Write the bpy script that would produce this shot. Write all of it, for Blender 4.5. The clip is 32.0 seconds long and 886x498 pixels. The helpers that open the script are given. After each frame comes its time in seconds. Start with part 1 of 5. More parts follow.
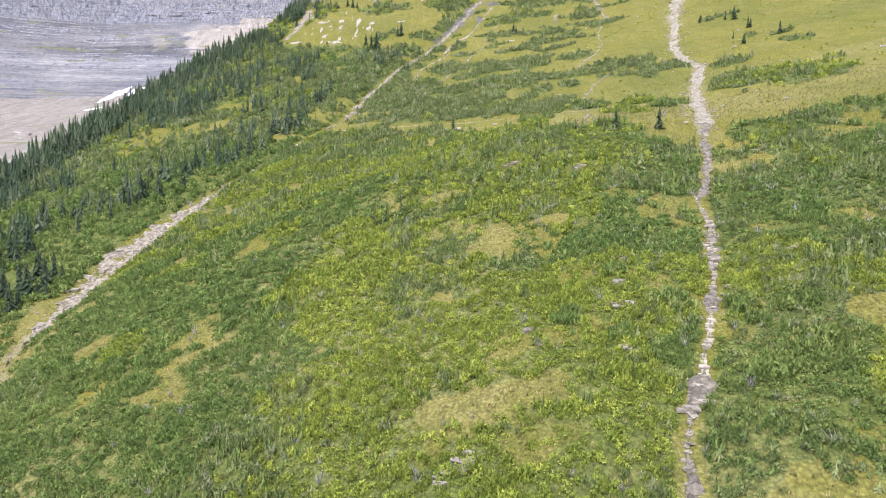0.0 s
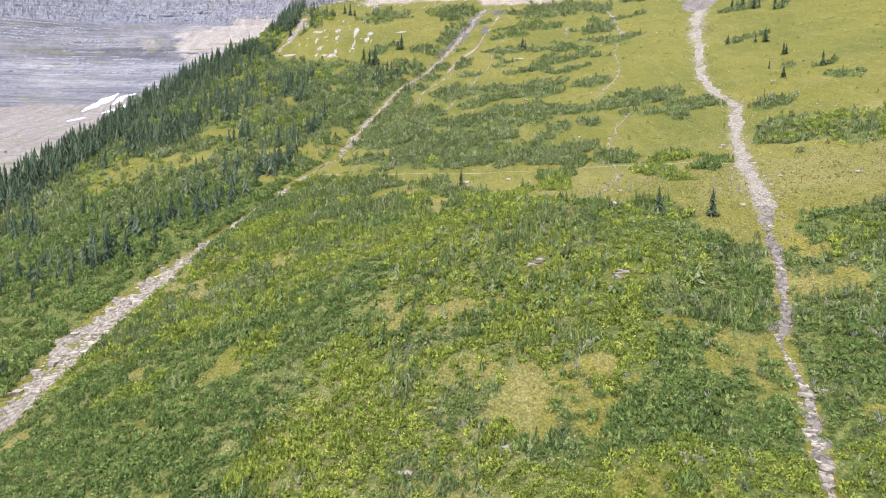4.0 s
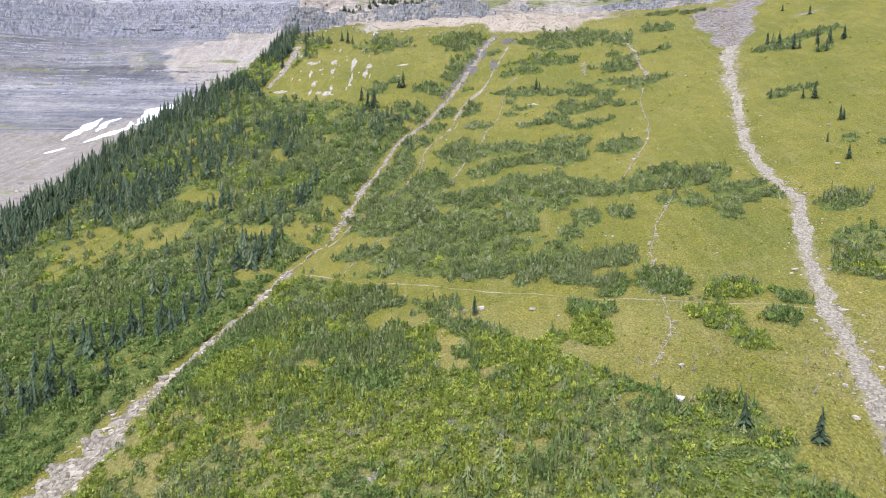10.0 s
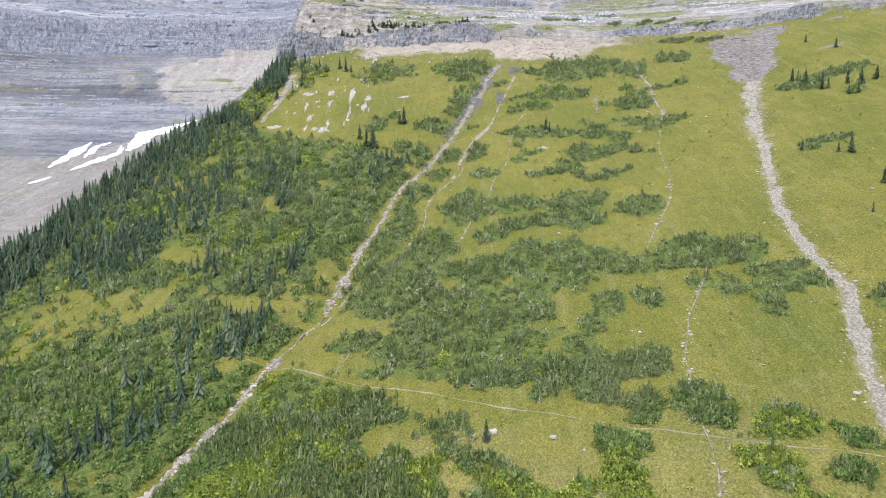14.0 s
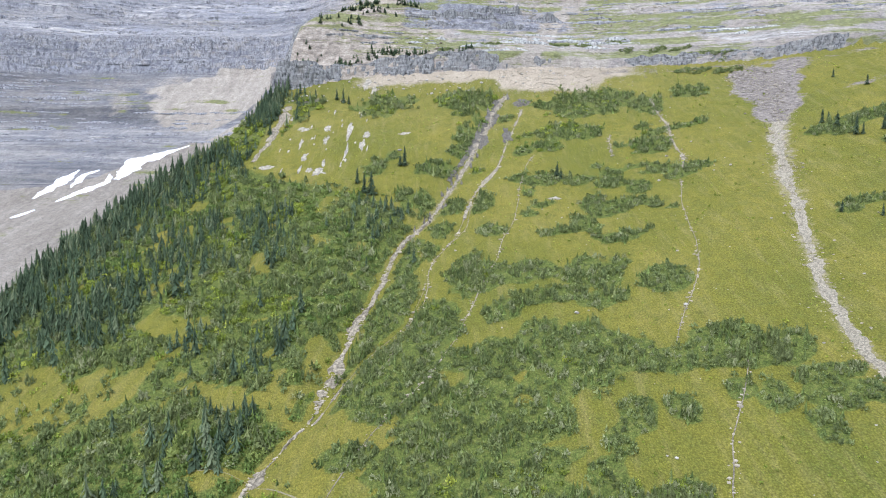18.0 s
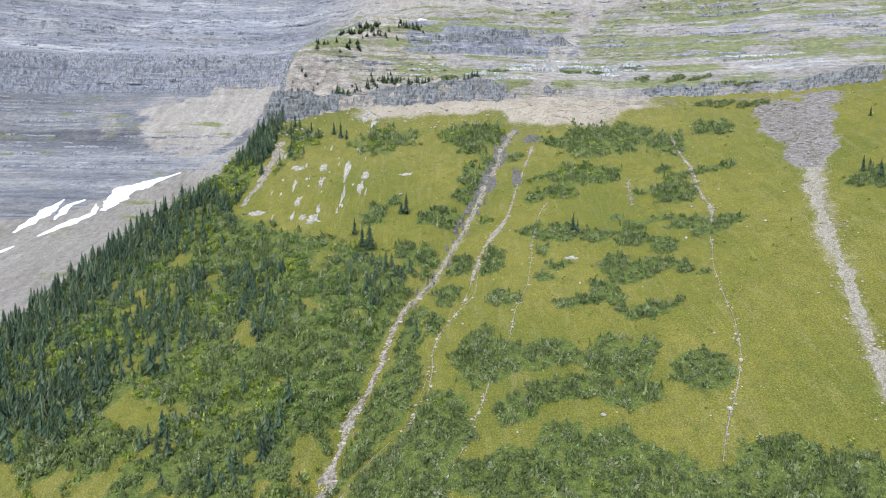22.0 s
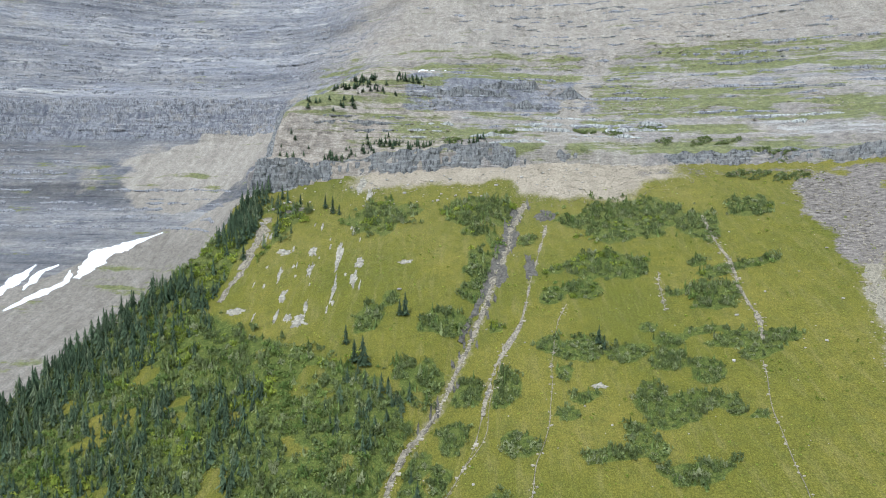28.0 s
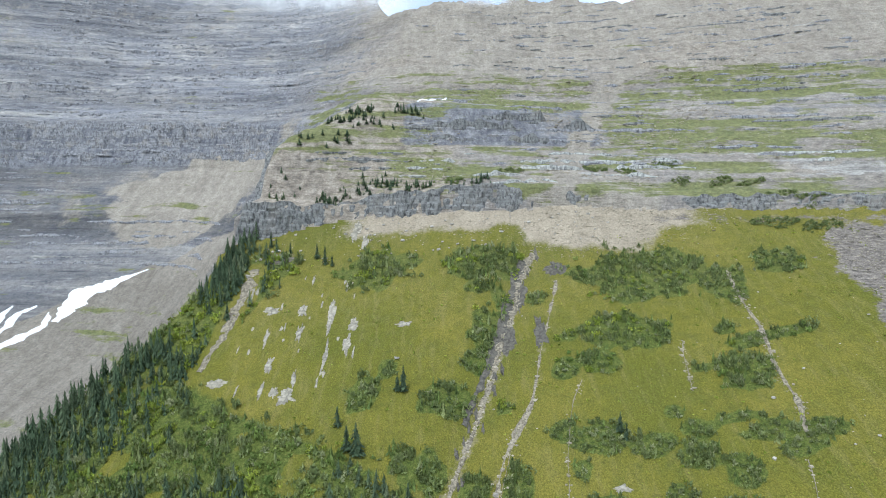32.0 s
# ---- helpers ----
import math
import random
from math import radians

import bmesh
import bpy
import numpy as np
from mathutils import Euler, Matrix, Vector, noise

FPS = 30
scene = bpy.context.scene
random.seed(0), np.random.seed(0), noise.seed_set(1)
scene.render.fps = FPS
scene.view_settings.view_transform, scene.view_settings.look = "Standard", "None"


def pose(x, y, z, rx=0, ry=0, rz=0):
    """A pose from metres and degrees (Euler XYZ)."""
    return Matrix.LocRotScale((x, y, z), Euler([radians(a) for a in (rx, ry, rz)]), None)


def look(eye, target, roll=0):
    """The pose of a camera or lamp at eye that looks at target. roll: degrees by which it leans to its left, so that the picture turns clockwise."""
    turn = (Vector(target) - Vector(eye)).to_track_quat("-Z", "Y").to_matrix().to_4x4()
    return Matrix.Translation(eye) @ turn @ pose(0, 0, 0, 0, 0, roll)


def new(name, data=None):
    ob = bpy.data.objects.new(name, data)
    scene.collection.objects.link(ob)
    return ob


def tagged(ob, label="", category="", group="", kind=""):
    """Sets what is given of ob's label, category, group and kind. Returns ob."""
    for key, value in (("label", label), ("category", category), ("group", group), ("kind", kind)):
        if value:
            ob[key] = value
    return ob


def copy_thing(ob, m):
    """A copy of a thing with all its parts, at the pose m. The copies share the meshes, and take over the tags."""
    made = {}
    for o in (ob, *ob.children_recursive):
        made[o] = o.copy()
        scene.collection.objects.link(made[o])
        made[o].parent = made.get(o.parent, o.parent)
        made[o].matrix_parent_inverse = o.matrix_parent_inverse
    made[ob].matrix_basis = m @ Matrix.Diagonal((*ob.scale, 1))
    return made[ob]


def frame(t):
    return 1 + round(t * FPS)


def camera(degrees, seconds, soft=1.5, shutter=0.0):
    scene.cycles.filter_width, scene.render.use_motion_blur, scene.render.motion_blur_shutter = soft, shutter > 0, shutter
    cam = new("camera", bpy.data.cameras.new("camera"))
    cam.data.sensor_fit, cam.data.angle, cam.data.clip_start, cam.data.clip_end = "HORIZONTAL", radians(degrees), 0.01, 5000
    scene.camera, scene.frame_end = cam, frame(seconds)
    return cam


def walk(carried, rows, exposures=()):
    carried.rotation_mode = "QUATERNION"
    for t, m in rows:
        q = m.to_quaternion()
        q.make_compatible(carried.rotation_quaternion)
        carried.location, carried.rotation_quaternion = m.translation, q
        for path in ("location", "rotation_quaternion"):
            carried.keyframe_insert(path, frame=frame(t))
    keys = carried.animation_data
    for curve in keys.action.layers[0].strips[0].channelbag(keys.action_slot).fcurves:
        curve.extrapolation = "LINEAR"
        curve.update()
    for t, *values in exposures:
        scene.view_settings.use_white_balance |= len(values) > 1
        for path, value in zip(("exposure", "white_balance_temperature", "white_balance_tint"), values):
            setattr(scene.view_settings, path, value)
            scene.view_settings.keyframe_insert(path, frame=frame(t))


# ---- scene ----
cam = camera(67.5, 32.0, soft=0.95)
METRES, EYE, TILT, LEAN, TURN = 240.0, 0.0, -6.0, 0.0, 0.0
ROWS = [
    (0.0, 0.0, 0.0, 0.0, 0.0, 0.0, 0.0),
    (0.5, -0.0011, 0.0138, 0.0108, -0.01, -0.07, -0.03),
    (1.0, -0.0021, 0.0268, 0.0216, -0.04, -0.17, -0.06),
    (1.5, -0.0031, 0.0388, 0.0323, -0.05, -0.24, -0.1),
    (2.0, -0.0041, 0.0508, 0.043, -0.07, -0.4, -0.15),
    (2.5, -0.0051, 0.0624, 0.0539, -0.07, -0.57, -0.2),
    (3.0, -0.006, 0.0738, 0.0648, -0.07, -0.69, -0.22),
    (3.5, -0.0068, 0.0851, 0.0756, -0.08, -0.77, -0.25),
    (5.5, -0.0096, 0.1315, 0.1186, -0.09, -1.24, -0.33),
    (6.0, -0.0102, 0.143, 0.1295, -0.09, -1.3, -0.32),
    (6.5, -0.0108, 0.1538, 0.1405, -0.08, -1.31, -0.32),
    (7.0, -0.0113, 0.1634, 0.1506, -0.06, -1.33, -0.31),
    (7.5, -0.012, 0.1734, 0.1617, -0.05, -1.35, -0.33),
    (8.0, -0.0127, 0.1833, 0.1725, -0.04, -1.39, -0.36),
    (8.5, -0.0134, 0.1933, 0.1832, -0.03, -1.43, -0.36),
    (9.0, -0.014, 0.2031, 0.1942, -0.02, -1.48, -0.37),
    (9.5, -0.0147, 0.2129, 0.2051, 0.01, -1.5, -0.41),
    (10.0, -0.0155, 0.2226, 0.2162, 0.03, -1.53, -0.41),
    (10.5, -0.0162, 0.2327, 0.2271, 0.05, -1.54, -0.42),
    (11.0, -0.017, 0.2428, 0.238, 0.04, -1.55, -0.45),
    (11.5, -0.0178, 0.2528, 0.2485, 0.06, -1.52, -0.45),
    (12.0, -0.0186, 0.2627, 0.2592, 0.06, -1.49, -0.5),
    (12.5, -0.0192, 0.2723, 0.2704, 0.08, -1.48, -0.48),
    (13.0, -0.0198, 0.2824, 0.2813, 0.09, -1.52, -0.49),
    (13.5, -0.0205, 0.2926, 0.2923, 0.08, -1.54, -0.51),
    (14.0, -0.0212, 0.302, 0.3036, 0.07, -1.56, -0.5),
    (14.5, -0.022, 0.3119, 0.3143, 0.06, -1.55, -0.5),
    (16.5, -0.024, 0.3534, 0.3576, 0.15, -1.57, -0.49),
    (17.0, -0.0246, 0.3644, 0.3687, 0.17, -1.57, -0.5),
    (17.5, -0.0254, 0.3753, 0.3798, 0.17, -1.52, -0.51),
    (18.0, -0.0262, 0.3868, 0.3905, 0.16, -1.47, -0.52),
    (18.5, -0.027, 0.398, 0.4017, 0.18, -1.4, -0.52),
    (19.0, -0.0278, 0.4101, 0.4123, 0.21, -1.35, -0.54),
    (19.5, -0.0288, 0.422, 0.4231, 0.22, -1.32, -0.56),
    (20.0, -0.0295, 0.4338, 0.4339, 0.23, -1.32, -0.55),
    (20.5, -0.03, 0.4459, 0.4447, 0.25, -1.33, -0.55),
    (21.0, -0.0309, 0.4584, 0.4556, 0.26, -1.3, -0.55),
    (21.5, -0.0316, 0.4709, 0.4665, 0.27, -1.34, -0.56),
    (22.0, -0.0327, 0.4836, 0.4771, 0.29, -1.37, -0.57),
    (22.5, -0.0336, 0.4959, 0.4883, 0.3, -1.36, -0.58),
    (23.0, -0.0345, 0.5079, 0.4994, 0.3, -1.31, -0.58),
    (23.5, -0.0353, 0.5198, 0.5106, 0.3, -1.22, -0.58),
    (24.0, -0.036, 0.5317, 0.5216, 0.3, -1.14, -0.58),
    (24.5, -0.0374, 0.5437, 0.5322, 0.28, -1.01, -0.57),
    (25.0, -0.0376, 0.5545, 0.5434, 0.33, -0.89, -0.55),
    (25.5, -0.0382, 0.5665, 0.5541, 0.33, -0.75, -0.52),
    (27.5, -0.0398, 0.6121, 0.598, 0.32, -0.26, -0.4),
    (28.0, -0.0398, 0.6232, 0.609, 0.35, -0.18, -0.35),
    (28.5, -0.0403, 0.6345, 0.6199, 0.33, -0.13, -0.32),
    (29.0, -0.0407, 0.6456, 0.6309, 0.32, -0.08, -0.28),
    (29.5, -0.0413, 0.6568, 0.6417, 0.32, -0.03, -0.25),
    (30.0, -0.0417, 0.6684, 0.6525, 0.3, -0.03, -0.23),
    (30.5, -0.0421, 0.68, 0.663, 0.31, -0.02, -0.24),
    (31.0, -0.0431, 0.6918, 0.6739, 0.3, -0.01, -0.24),
    (31.5, -0.0437, 0.7037, 0.6848, 0.3, 0.02, -0.24),
    (32.0, -0.0437, 0.7154, 0.6958, 0.32, 0.03, -0.22),
]
EXPOSURES = [(0.0, 0.76, 5950, 21), (9.0, 0.6, 5800, 20), (14.0, 0.48, 5720, 16), (21.0, 0.37, 5640, 12), (32.0, 0.03, 5680, 5)]
walk(cam, [(t, pose(0, 0, EYE, TILT, LEAN, TURN) @ pose(METRES * x, METRES * y, METRES * z, 90 + pitch, roll, yaw)) for t, x, y, z, yaw, pitch, roll in ROWS], EXPOSURES)

# ---- sky and sun ----
SUN_ELEVATION, SUN_AZIMUTH = 58.0, -150.0      # degrees; azimuth from straight ahead, clockwise
world = bpy.data.worlds.new("sky")
scene.world = world
world.use_nodes = True
_nt = world.node_tree
_sky = _nt.nodes.new("ShaderNodeTexSky")
_sky.sky_type = "NISHITA"
_sky.sun_disc = False
_sky.sun_elevation = radians(SUN_ELEVATION)
_sky.sun_rotation = radians(SUN_AZIMUTH)
_sky.altitude = 1800
_sky.dust_density = 2.5
_bg = _nt.nodes["Background"]
_co = _nt.nodes.new("ShaderNodeTexCoord")
_cl = _nt.nodes.new("ShaderNodeTexNoise")
_cl.inputs["Scale"].default_value = 2.2
_cl.inputs["Detail"].default_value = 5
_rp = _nt.nodes.new("ShaderNodeValToRGB")
_rp.color_ramp.elements[0].position, _rp.color_ramp.elements[1].position = 0.30, 0.56
_mx = _nt.nodes.new("ShaderNodeMix")
_mx.data_type = "RGBA"
_mx.inputs[7].default_value = (8.2, 8.5, 8.9, 1)
_nt.links.new(_co.outputs["Generated"], _cl.inputs["Vector"])
_nt.links.new(_cl.outputs["Fac"], _rp.inputs["Fac"])
_nt.links.new(_rp.outputs["Color"], _mx.inputs["Factor"])
_nt.links.new(_sky.outputs["Color"], _mx.inputs[6])
_nt.links.new(_mx.outputs[2], _bg.inputs["Color"])
_bg.inputs["Strength"].default_value = 0.165
_sun = bpy.data.lights.new("sun", "SUN")
_sun.energy, _sun.angle, _sun.color = 2.45, radians(4), (1.0, 0.95, 0.87)
_a, _e = radians(SUN_AZIMUTH), radians(SUN_ELEVATION)
_way = Vector((math.sin(_a) * math.cos(_e), math.cos(_a) * math.cos(_e), math.sin(_e)))
new("sun", _sun).matrix_world = look(_way * 900, (0, 0, 0))

# ---- the lie of the land ----
def value_noise(x, y, seed=0):
    x, y = np.asarray(x, float), np.asarray(y, float)
    ix, iy = np.floor(x), np.floor(y)
    fx, fy = x - ix, y - iy
    fx, fy = fx * fx * (3 - 2 * fx), fy * fy * (3 - 2 * fy)

    def corner(i, j):
        v = np.sin((ix + i) * 127.1 + (iy + j) * 311.7 + seed * 74.7) * 43758.5453
        return v - np.floor(v)
    return (corner(0, 0) * (1 - fx) + corner(1, 0) * fx) * (1 - fy) + (corner(0, 1) * (1 - fx) + corner(1, 1) * fx) * fy


def fbm(x, y, size, seed=0, octaves=4):
    total, amount = 0, 0
    for k in range(octaves):
        total = total + value_noise(np.asarray(x) * 2 ** k / size, np.asarray(y) * 2 ** k / size, seed + k) * 0.5 ** k
        amount += 0.5 ** k
    return total / amount - 0.5


def ease(v):
    v = np.clip(v, 0, 1)
    return v * v * (3 - 2 * v)


def seg_distance(x, y, line):
    """Distance in plan to a line of points, and how far along it (0 to 1) the nearest place is."""
    best, along, n = np.full(np.shape(x), 1e9), np.zeros(np.shape(x)), len(line) - 1
    for k, ((ax, ay), (bx, by)) in enumerate(zip(line, line[1:])):
        dx, dy = bx - ax, by - ay
        u = np.clip(((x - ax) * dx + (y - ay) * dy) / (dx * dx + dy * dy), 0, 1)
        d = np.hypot(x - ax - u * dx, y - ay - u * dy)
        along = np.where(d < best, (k + u) / n, along)
        best = np.minimum(best, d)
    return best, along


def wiggle(line, amount, seed):
    """The same line in short steps, wandering a little to both sides."""
    out = []
    for (ax, ay), (bx, by) in zip(line, line[1:]):
        k = max(1, int(math.hypot(bx - ax, by - ay) / 6))
        out += [(ax + (bx - ax) * u / k, ay + (by - ay) * u / k) for u in range(k)]
    out.append(line[-1])
    return [(x + 2 * amount * float(fbm(k * 6.0, 0.0, 15, seed, 3)), y) for k, (x, y) in enumerate(out)]


# watercourses and the footpath, in plan
GULLY = [(-70, 92), (-74, 107), (-80, 121), (-81, 141), (-79, 155), (-77, 167), (-72, 180), (-68, 192), (-65, 199), (-61, 206), (-57, 213), (-54, 218), (-51, 229), (-48, 237), (-44, 244),
         (-40, 252), (-37.5, 258), (-36.5, 266), (-35, 274), (-33.5, 284), (-32, 292), (-29, 299), (-26, 312), (-25, 322), (-23, 331), (-20, 338), (-13, 349), (-7, 364), (-2, 378), (2, 390),
         (6, 403), (9, 416), (14.5, 430), (19, 445), (25, 459)]
WASH = [(17, 36), (20, 49), (21, 54), (23, 59), (25, 62), (26, 66), (28, 69), (32, 78), (34, 83), (36, 89), (39, 98), (41, 107), (45, 114), (49, 124), (53, 137), (57, 150), (61, 160), (69, 184), (79, 210), (86, 227),
        (88, 253), (93, 276), (98, 290), (103, 304), (109, 320), (113, 337), (119, 352), (124, 366), (130, 379), (136, 392)]
BROOK = [(-37, 254), (-33, 264), (-27, 272), (-17, 284), (-12, 300), (-11, 313), (-7, 323), (-2, 334), (2, 349), (6, 364), (11, 374), (16, 383), (20, 398), (24, 413), (31, 440)]
RUNNELS = [
    [(-20, 267), (-13, 294), (-11, 317), (1, 339), (8, 370)],
    [(3, 291), (8, 305), (13, 318), (18, 337), (22, 360), (31, 388)],
    [(-30, 226), (-20, 245), (-8, 264), (-2, 274), (5, 295)],
    [(94, 432), (93, 416), (90, 391), (88, 371), (84, 358)],
    [(81, 350), (75, 326), (70, 305), (66, 290), (56, 270), (50, 258)],
    [(63, 246), (51, 225), (46, 212), (44, 203), (40, 185), (37, 173), (30, 163)],
    [(67, 401), (62, 379)],
]
RUNNELS = [wiggle(line, 2.2, k) for k, line in enumerate(RUNNELS)]
CHUTE = [(-88, 455), (-89.5, 438), (-92, 420), (-95, 408)]
TRAIL = [(-64, 240), (-56, 240), (-49, 238), (-40, 231), (-32, 225), (-23, 219), (-10, 214), (2, 207), (12, 202), (26, 195), (39, 187.5), (46, 184), (54, 180.5), (66, 178)]

GULLY, WASH, BROOK = wiggle(GULLY, 1.3, 31), wiggle(WASH, 1.0, 33), wiggle(BROOK, 1.3, 35)
TRAIL = wiggle(TRAIL, 0.8, 37)


def hill(x, y):
    """The grassy rib that the camera looks along."""
    xc, yc = np.clip(x, -230, 200), np.clip(y, 10, 520)
    u, v = xc / 100, (yc - 250) / 100
    z = (29.85 + 17.05 * u + 32.18 * v - 0.39 * u * u - 3.4 * u * v + 3.43 * v * v + 2.06 * u ** 3 + 1.19 * u * u * v - 0.78 * u * v * v + 0.74 * v ** 3
         + 4.92 * np.exp(-((yc - 145) / 28) ** 2 - ((xc - 30) / 60) ** 2) - 4.67 * np.exp(-((yc - 150) / 50) ** 2 - ((xc + 90) / 40) ** 2))
    return z + 0.3 * (y - yc) + 0.25 * (x - xc)


def hill_edge(y):
    return np.interp(y, [300, 325, 350, 365, 380, 404, 430, 456, 475], [-187, -173, -166, -159, -149, -132, -115, -100, -98]) - 0.25 * np.maximum(0, 300 - y)


def cliff_line(x):
    return 488 - 0.00147 * x * x + 5 * fbm(x, x * 0, 26, 3) + 3.5 * fbm(x, x * 0, 5, 4, 3)


def cliff_height(x):
    return np.interp(x, [-102, -97, -88, -76, -60, -30, 0, 18, 30, 85, 100, 140, 185], [8, 15, 14, 10, 7, 5.5, 5, 3, 0.5, 0.5, 3.0, 4.5, 5])


def mountain(x, y):
    """The wall of the cirque: scree below, beds of rock above."""
    top = 728 + 118 / (1 + np.exp((x + 110) / 28)) - 0.4 * np.log1p(np.exp((x - 80) / 20)) * 20 - 0.55 * np.maximum(0, -330 - x) + 40 * fbm(x, y * 0.25, 160, 11, 3)
    d = y - top
    left = np.interp(d, [-900, -600, -450, -330, -286, -215, -208, -152, -147, -144, -136, -66, -58, 0, 300], [-40, -8, 25, 57, 75, 117, 124, 156, 168, 171, 189, 218, 230, 252, 438])
    right = np.interp(d, [-900, -330, 0, 300], [-60, 98, 250, 436])
    share = 1 / (1 + np.exp((x + 130) / 22))
    z = share * left + (1 - share) * right
    rough = ease((z - 100) / 60) * (0.35 + 0.65 * ease((z - 185) / 30))
    z = z + (9 * fbm(x, y, 45, 21) + 6 * fbm(x, y, 14, 31) + 9 * (np.abs(fbm(x + 0.25 * y, y * 0.15, 22, 33, 3)) - 0.12)) * rough
    # ledges of the level beds
    bed = 8.5
    s = (z + 3 * fbm(x, y, 120, 41)) / bed
    f = s - np.floor(s)
    z = z + bed * (ease(f * 1.9 - 0.45) - f) * 0.75 * rough
    crest = 300 + 75 * ease(-(x + 66) / 40) + 50 * ease(-(x + 120) / 120) + 11 * ease((x + 42) / 22) * ease((125 - x) / 25) + 46 * ease((x - 160) / 70) + 12 * fbm(x, x * 0, 24, 51) + 0.03 * np.abs(x)
    return np.where(z > crest, crest - 0.6 * (z - crest), z)


def knoll(x, y):
    """The rocky block that stands on the cliff, with its sharp flank to the cirque."""
    flank = ease((x + 106 - 0.5 * np.maximum(0, y - 520)) / 9)
    return flank * (36 * np.exp(-((x + 94) / 34) ** 2 - ((y - 508) / 46) ** 2) * ease((y - cliff_line(x) + 4) / 40) + 21 * np.exp(-((x + 52) / 36) ** 2 - ((y - 560) / 36) ** 2)
                    + 3 * fbm(x, y, 16, 61)) + 9 * np.exp(-((x - 12) / 42) ** 2 - ((y - 560) / 20) ** 2)


def ground_z(x, y):
    x, y = np.asarray(x, float), np.asarray(y, float)
    h, m, edge = hill(x, y), mountain(x, y), hill_edge(y)
    far = h - 0.75 * np.maximum(0, edge - x)
    low = np.where(x > edge, h, np.maximum(far, m - 70 * ease((x - edge + 22) / 22)))
    low = low + 2.2 * fbm(x, y, 34, 71) + 0.8 * fbm(x, y, 7, 72, 3)
    for line, wide, deep in ((GULLY, 7, 3.2), (WASH, 6, 1.6), (BROOK, 4, 1.2)):
        d, _ = seg_distance(x, y, line)
        low = low - deep * np.exp(-(d / wide) ** 2)
    w = ease((y - cliff_line(x) + 1.5) / 3)
    line = cliff_line(x)
    shelf = hill(x, line - 2) + cliff_height(x) + 0.12 * (y - line)
    up = m + knoll(x, y)
    up = np.where((x > -103) & (y < line + 60), np.maximum(up, shelf), up)
    return low * (1 - w) + up * w + 7 * np.exp(-((x + 110) / 8) ** 2 - ((y - 480) / 13) ** 2)


def z_at(x, y):
    return float(ground_z(np.array([x]), np.array([y]))[0])

